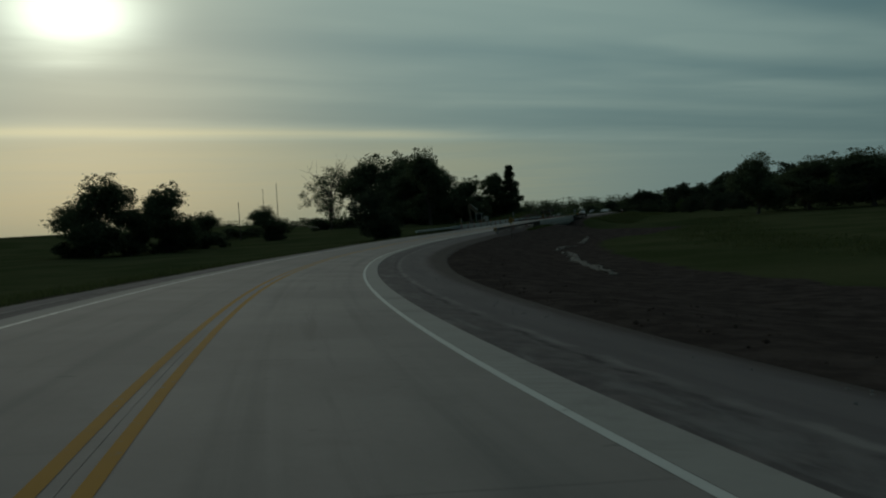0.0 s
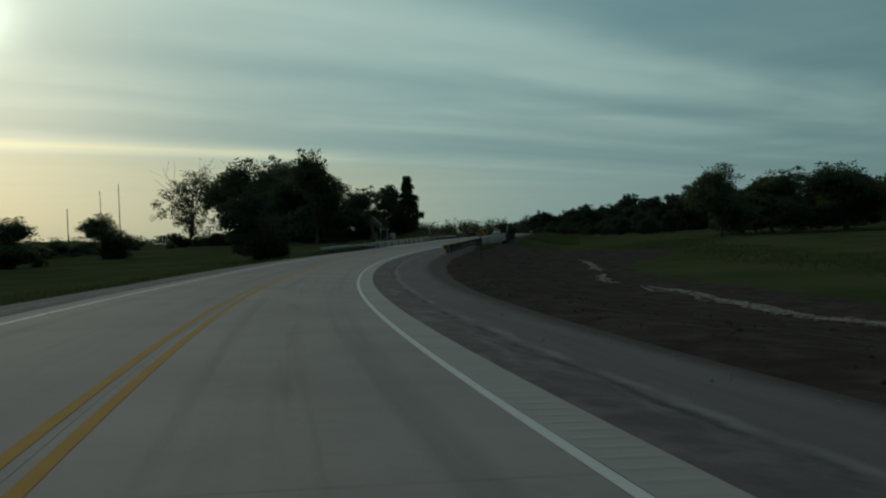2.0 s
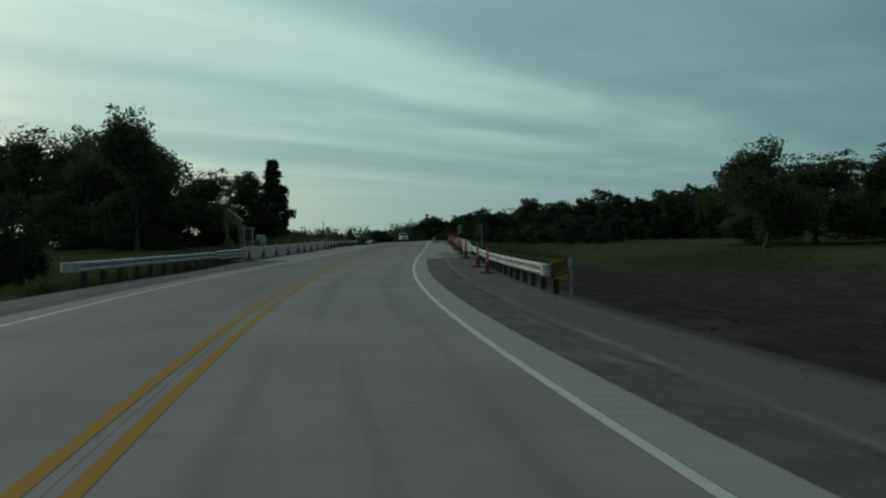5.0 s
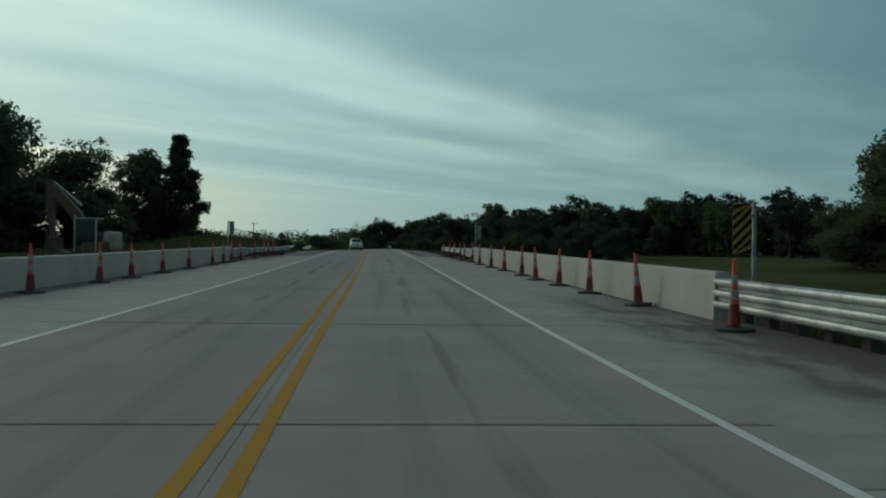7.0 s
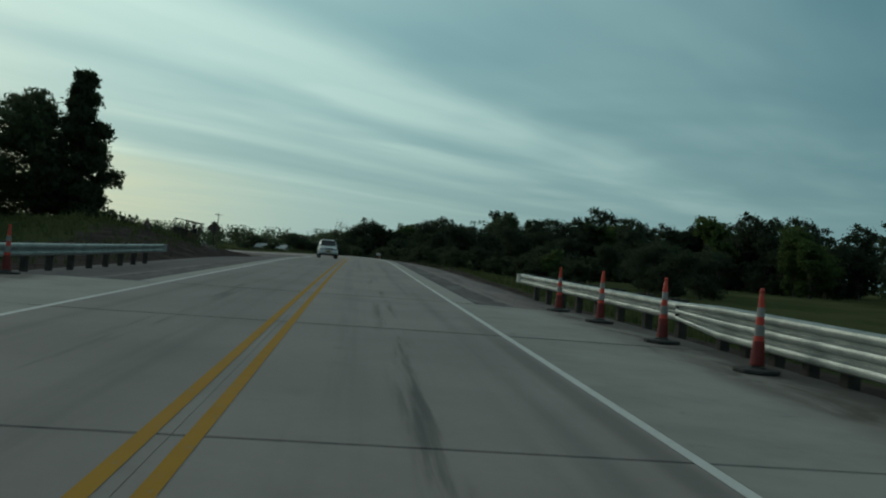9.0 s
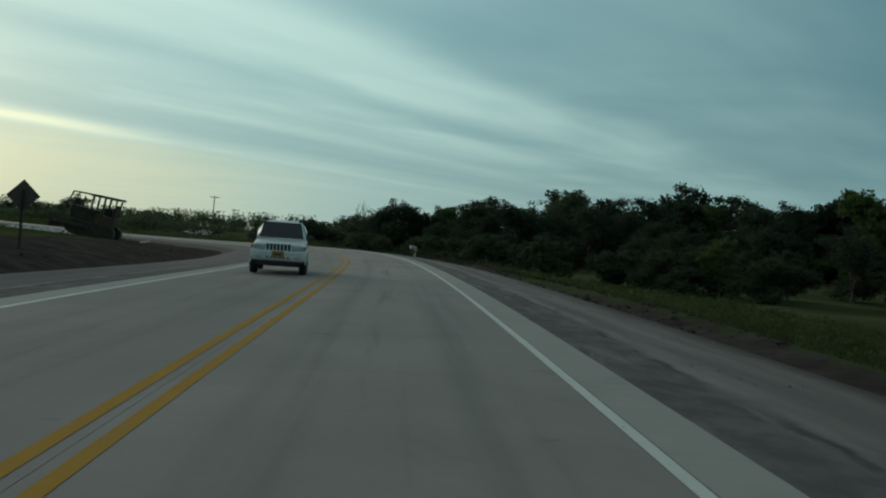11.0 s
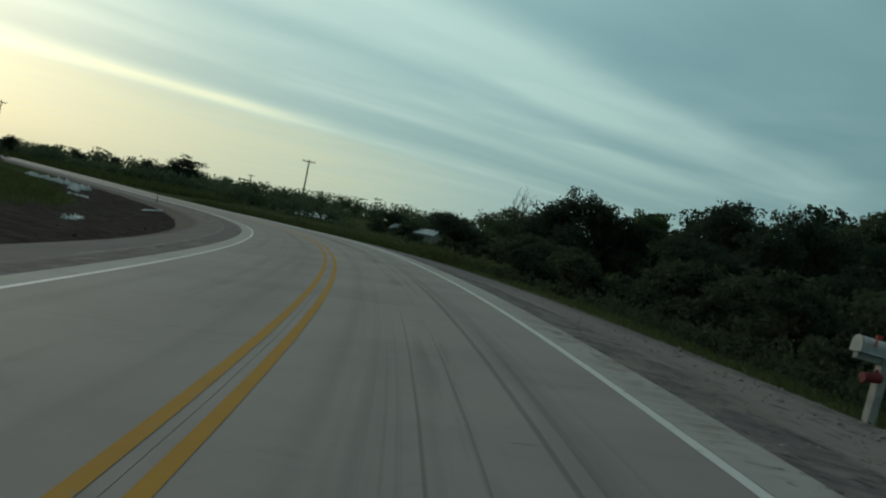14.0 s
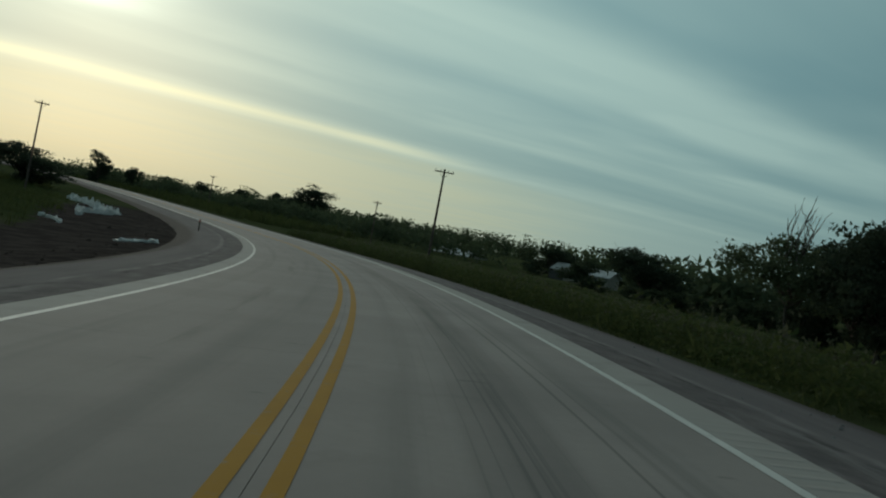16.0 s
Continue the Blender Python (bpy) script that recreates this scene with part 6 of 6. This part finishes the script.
def strands(path, count, spread, label, seed):
    """Flattened narrow strands lying side by side along path, as one thing."""
    r = np.random.default_rng(seed)
    thing = tagged(new("erosion_strip"), label, "sheeting")
    a, b = np.array(path[0], float), np.array(path[-1], float)
    for k in range(count):
        t0 = r.uniform(0.0, 0.7)
        t1 = min(1.0, t0 + r.uniform(0.2, 0.45))
        pts = [np.array([np.interp(t, np.linspace(0, 1, len(path)), [q[c] for q in path]) for c in (0, 1)]) + r.normal(size=2) * spread for t in np.linspace(t0, t1, 4)]
        ob = crumpled("strand", pts, 0.075, M_STRAW, "", seed * 50 + k, 0.03)
        for key in ("label", "category", "group", "kind"):
            if key in ob:
                del ob[key]
        ob.parent = thing
    return thing


strands([(24.3, -20), (25.3, -29), (25.8, -36), (26.6, -40)], 14, 0.25, "torn pale erosion matting lying in bare soil", 1)
strands([(26.4, -42), (26.2, -48), (26.0, -54), (27.2, -60)], 12, 0.28, "flattened straw erosion strip along the ditch", 2)
strands([(28.4, -62.5), (30.8, -70), (33.4, -82), (36.6, -94), (40.0, -106.5)], 20, 0.28, "flattened straw erosion strip along the ditch", 7)
SHEETING = "crumpled white plastic sheeting on the ditch bank"
crumpled("erosion_sheet", [(-63.5, 275.0), (-67.5, 279.5), (-67.0, 283.5)], 0.55, M_PLASTER, SHEETING, 3, 0.26)
crumpled("erosion_sheet", [(-68.0, 285.5), (-74.0, 290.0), (-80.0, 296.0)], 0.75, M_PLASTER, SHEETING, 13, 0.30)
crumpled("erosion_sheet", [(-81.0, 297.5), (-85.0, 300.0), (-91.0, 306.0)], 0.9, M_PLASTER, SHEETING, 23, 0.30)
crumpled("erosion_sheet", [(-55.6, 263.8), (-57.4, 265.4), (-59.8, 266.6)], 0.32, M_PLASTER, SHEETING, 33, 0.14)
crumpled("erosion_sheet", [(-30.5, 217.0), (-32.5, 221.5), (-34.4, 226.0)], 0.28, M_PLASTER, "strip of white plastic sheeting in the ditch", 4, 0.12)
crumpled("erosion_sheet", [(-44.5, 255.6), (-43.8, 258.2)], 0.6, M_PLASTER, "short strip of pale sheeting on gravel", 5, 0.06)
crumpled("erosion_sheet", [(-11.0, 121.0), (-12.5, 124.5)], 0.3, M_STRAW, "scrap of pale sheeting on the soil bank", 6, 0.10)


def clods(name, s_range, lat_range, count, size, mat, label, seed, category="stones"):
    """Lumps of soil or stone half sunk in the ground, in one mesh."""
    r = np.random.default_rng(seed)
    s, lat = r.uniform(*s_range, count), r.uniform(*lat_range, count)
    pts = [road_point(a, b) for a, b in zip(s, lat)]
    z = ground_height([q.x for q in pts], [q.y for q in pts])
    verts, faces = [], []
    for q, zz, b, a in zip(pts, z, lat, s):
        zz = max(zz, float(surf(a, b)) - 0.03) if abs(b) < 7.5 else zz
        k = size * r.lognormal(0, 0.45)
        base = len(verts)
        for dx, dy, dz in ((1, 0, 0), (0.3, 0.9, 0), (-0.8, 0.6, 0), (-0.8, -0.6, 0), (0.3, -0.9, 0), (0.1, 0.1, 0.75), (0, 0, -0.4)):
            j = r.uniform(0.75, 1.25)
            verts.append((q.x + dx * k * j, q.y + dy * k * j, zz + dz * k * j))
        for i in range(5):
            faces.append((base + i, base + (i + 1) % 5, base + 5))
            faces.append((base + (i + 1) % 5, base + i, base + 6))
    ob = link(name, verts, faces, mat)
    return tagged(ob, label, category, kind="stuff")


M_CLOD = material("dry_soil_clod", speckled((0.040, 0.030, 0.026), (0.080, 0.060, 0.052), 3.0), 0.95, spec=0.0)
M_STONE = material("grey_stone", speckled((0.12, 0.12, 0.115), (0.24, 0.23, 0.215), 5.0), 0.9)
clods("soil_clods", (-165, 5), (8.4, 24), 2600, 0.032, M_CLOD, "dark clods of bare soil on the slope", 1, "soil")
clods("soil_clods", (70, 320), (-22, -7.8), 2400, 0.04, M_CLOD, "dark clods of bare soil inside the bend", 2, "soil")
clods("soil_clods", (112, 175), (8.2, 10.2), 900, 0.045, M_CLOD, "ridge of dark soil clods beside the shoulder", 3, "soil")
clods("loose_stones", (-165, 5), (5.6, 8.2), 1200, 0.016, M_STONE, "loose grey stones on the shoulder", 4)
clods("loose_stones", (70, 260), (5.6, 8.4), 1300, 0.018, M_STONE, "loose grey stones on the shoulder", 5)


M_DRIVE = material("tan_driveway_stone", speckled((0.20, 0.175, 0.155), (0.32, 0.285, 0.25), 5.0), 0.9)
clods("loose_stones", (166, 188), (3.72, 9.4), 900, 0.022, M_DRIVE, "tan stones of a gravel driveway spilt over the shoulder", 6)


def weeds(name, s_range, lat_range, count, high, mat, label, seed, lean=0.35, blade=0.032):
    """Tufts of narrow blades, in one mesh."""
    r = np.random.default_rng(seed)
    s, lat = r.uniform(*s_range, count), r.triangular(lat_range[0], (lat_range[0] + lat_range[1]) / 2, lat_range[1], count)
    h = np.interp(s, RS, R_HEAD)
    x = np.interp(s, RS, R_X) + np.cos(h) * lat
    y = np.interp(s, RS, R_Y) + np.sin(h) * lat
    z = ground_height(x, y)
    per = 6
    x, y, z = np.repeat(x, per) + r.normal(size=count * per) * 0.16, np.repeat(y, per) + r.normal(size=count * per) * 0.16, np.repeat(z, per)
    n = len(x)
    k = high * np.repeat(r.lognormal(0, 0.3, count), per) * r.uniform(0.5, 1.1, n)
    a = r.uniform(0, 2 * math.pi, n)
    w2 = k * blade + blade * 0.4
    ux, uy = np.cos(a) * w2, np.sin(a) * w2
    tx, ty = r.normal(size=n) * k * lean, r.normal(size=n) * k * lean
    verts = np.stack([np.stack([x - ux, y - uy, z - 0.05], 1), np.stack([x + ux, y + uy, z - 0.05], 1),
                      np.stack([x + tx * 0.45 + ux * 1.5, y + ty * 0.45 + uy * 1.5, z + k * 0.6], 1), np.stack([x + tx, y + ty, z + k], 1)], 1).reshape(-1, 3)
    ob = new(name, mesh_of(name, verts, np.arange(4 * n).reshape(-1, 4).tolist(), mat))
    return tagged(ob, label, "grass", kind="stuff")


def weed_stand(name, s_range, lat_range, count, high, mat, label, seed, low_share=0.0, per=13):
    """Leafy weed plants, each a loose column of small leaves, in one mesh."""
    r = np.random.default_rng(seed)
    s, lat = r.uniform(*s_range, count), r.uniform(*lat_range, count)
    h = np.interp(s, RS, R_HEAD)
    x, y = np.interp(s, RS, R_X) + np.cos(h) * lat, np.interp(s, RS, R_Y) + np.sin(h) * lat
    z = ground_height(x, y)
    tall = np.repeat(high * r.lognormal(0, 0.28, count), per)
    up = r.uniform(low_share, 1.0, count * per)
    c = np.stack([np.repeat(x, per) + r.normal(size=count * per) * 0.17, np.repeat(y, per) + r.normal(size=count * per) * 0.17, np.repeat(z, per) + up * tall], 1)
    v, f = leaves(c, 0.11, r)
    return tagged(new(name, mesh_of(name, v, f, mat)), label, "weeds", kind="stuff")


M_SEED = leaf_material("dry_seed_heads", (0.085, 0.090, 0.055), (0.125, 0.125, 0.080), (0.095, 0.098, 0.060))
M_GRASS = leaf_material("grass_blades", (0.062, 0.082, 0.032), (0.115, 0.130, 0.055), (0.075, 0.092, 0.038))
weeds("grass", (228, 330), (8.8, 21.0), 4600, 0.40, M_WEED, "rough green grass along the shoulder", 1, 0.5, 0.014)
weed_stand("roadside_weeds", (231, 335), (9.0, 20.0), 4500, 0.95, M_WEED, "tall leafy green weeds along the shoulder", 11)
weed_stand("weed_flowers", (236, 335), (9.6, 19.0), 760, 1.15, M_SEED, "pale seed heads above the weeds", 12, 0.8, 5)
weeds("grass", (-4, 16), (8.4, 10.2), 600, 0.24, M_GRASS, "tall dark grass below the guardrail", 13, 0.4, 0.02)
weeds("grass", (-18, 8), (-10.4, -8.3), 900, 0.40, M_GRASS, "tall dark grass below the guardrail", 14, 0.4, 0.02)
weed_stand("roadside_weeds", (165, 234), (13.0, 19.5), 2000, 0.75, M_LEAF_DARK, "dark leafy undergrowth along the shoulder", 16)
weed_stand("roadside_weeds", (112, 172), (10.8, 24.0), 1400, 0.30, M_WEED, "low leafy weeds before the wood", 15)
weeds("grass", (174, 232), (9.6, 14.5), 1500, 0.18, M_GRASS, "short olive grass behind the mailbox", 17, 0.5, 0.02)
weeds("grass", (100, 174), (9.6, 22.0), 5400, 0.20, M_WEED, "short green grass beyond the shoulder", 2, 0.5, 0.02)
weeds("grass", (-165, 10), (-24, -8.0), 6500, 0.28, M_GRASS, "dark green roadside grass", 3)
weeds("grass", (-165, 60), (34, 52), 4200, 0.28, M_GRASS, "dark green field grass beyond the soil slope", 4)
weeds("grass", (60, 110), (9.5, 22), 2600, 0.4, M_GRASS, "dark green grass behind the guardrail", 5)
weeds("grass", (5, 130), (-36, -11), 4200, 0.45, M_GRASS, "dark green grass behind the parapet", 6)
weeds("grass", (215, 400), (-34, -17), 4000, 0.45, M_WEED, "green grass beyond the ditch", 7)
weeds("tall_crop", (385, 590), (11, 46), 5600, 1.3, M_WEED, "tall green field crop beyond the road", 8, 0.2)

# ---- concrete slabs of the two lanes, each a piece of its own ----


def slab(s0, s1, l0, l1, name="slab", mat=None, joint=0.004):
    g = 0.0025
    st = [s0 + joint, (s0 + s1) / 2, s1 - joint]
    verts, pairs = [], []
    for s in st:
        for lat, up in ((l0 + g, -0.06), (l0 + g, 0.0), (l1 - g, 0.0), (l1 - g, -0.06)):
            verts.append(road_point(s, lat, up))
            pairs.append((s, lat))
    faces = []
    for i in range(2):
        for k in range(3):
            a = i * 4 + k
            faces.append((a, a + 1, a + 5, a + 4))
    faces += [(3, 2, 1, 0), (8, 9, 10, 11)]
    ob = link(name, verts, faces, mat or M_SLAB, road)
    road_uv(ob.data, pairs)
    return ob


EDGES = [-176.0 + 6.1 * i for i in range(28)] + [-4.8, 6.3, 13.9, 23.5, 35.2, 44.0, 52.0, 60.0] + [68.0 + 6.1 * i for i in range(51)]
for s0, s1 in zip(EDGES, EDGES[1:]):
    for l0, l1 in ((-3.67, 0.0), (0.0, 3.67)):
        slab(s0, s1, l0, l1, joint=0.022 if -5.0 < s0 < 68.5 else 0.004)
DECK_EDGES = [4.6, 13.9, 23.5, 35.2, 44.0, 52.0, 60.0, DECK1]
for s0, s1 in zip(DECK_EDGES, DECK_EDGES[1:]):
    slab(s0, s1, 3.67, PAR_R + 0.35, "deck_slab", M_DECK, 0.022)
    slab(s0, s1, PAR_L - 0.35, -3.67, "deck_slab", M_DECK, 0.022)
# tar squeezed out of the bridge joints
for s0, wide in ((-4.8, 0.06), (6.3, 0.022), (13.9, 0.03), (35.2, 0.03), (60.0, 0.04), (68.0, 0.06)):
    lats = np.linspace(-6.9, 6.9, 36)
    wob = np.random.default_rng(int(s0 * 10) + 100).normal(size=(36, 2)) * wide * 0.25
    verts = [road_point(s0 + e * (wide / 2 + abs(wob[i, k])), q, 0.003) for i, q in enumerate(lats) for k, e in ((0, -1), (1, 1))]
    link("joint_tar", verts, [(2 * i, 2 * i + 2, 2 * i + 3, 2 * i + 1) for i in range(35)], M_SEAM, road, "black tar line over a slab joint")
# the rest, behind the start and far beyond the last bend, is joined
for s0, s1 in ((-240.0, -176.0), (EDGES[-1], 900.0)):
    ob = ribbon("far_pavement", np.arange(s0, s1 + 0.1, 4.0), [(-3.66, 0.0), (0, 0.0), (3.66, 0.0)], M_SLAB, road)
    ob["kind"] = "stuff"
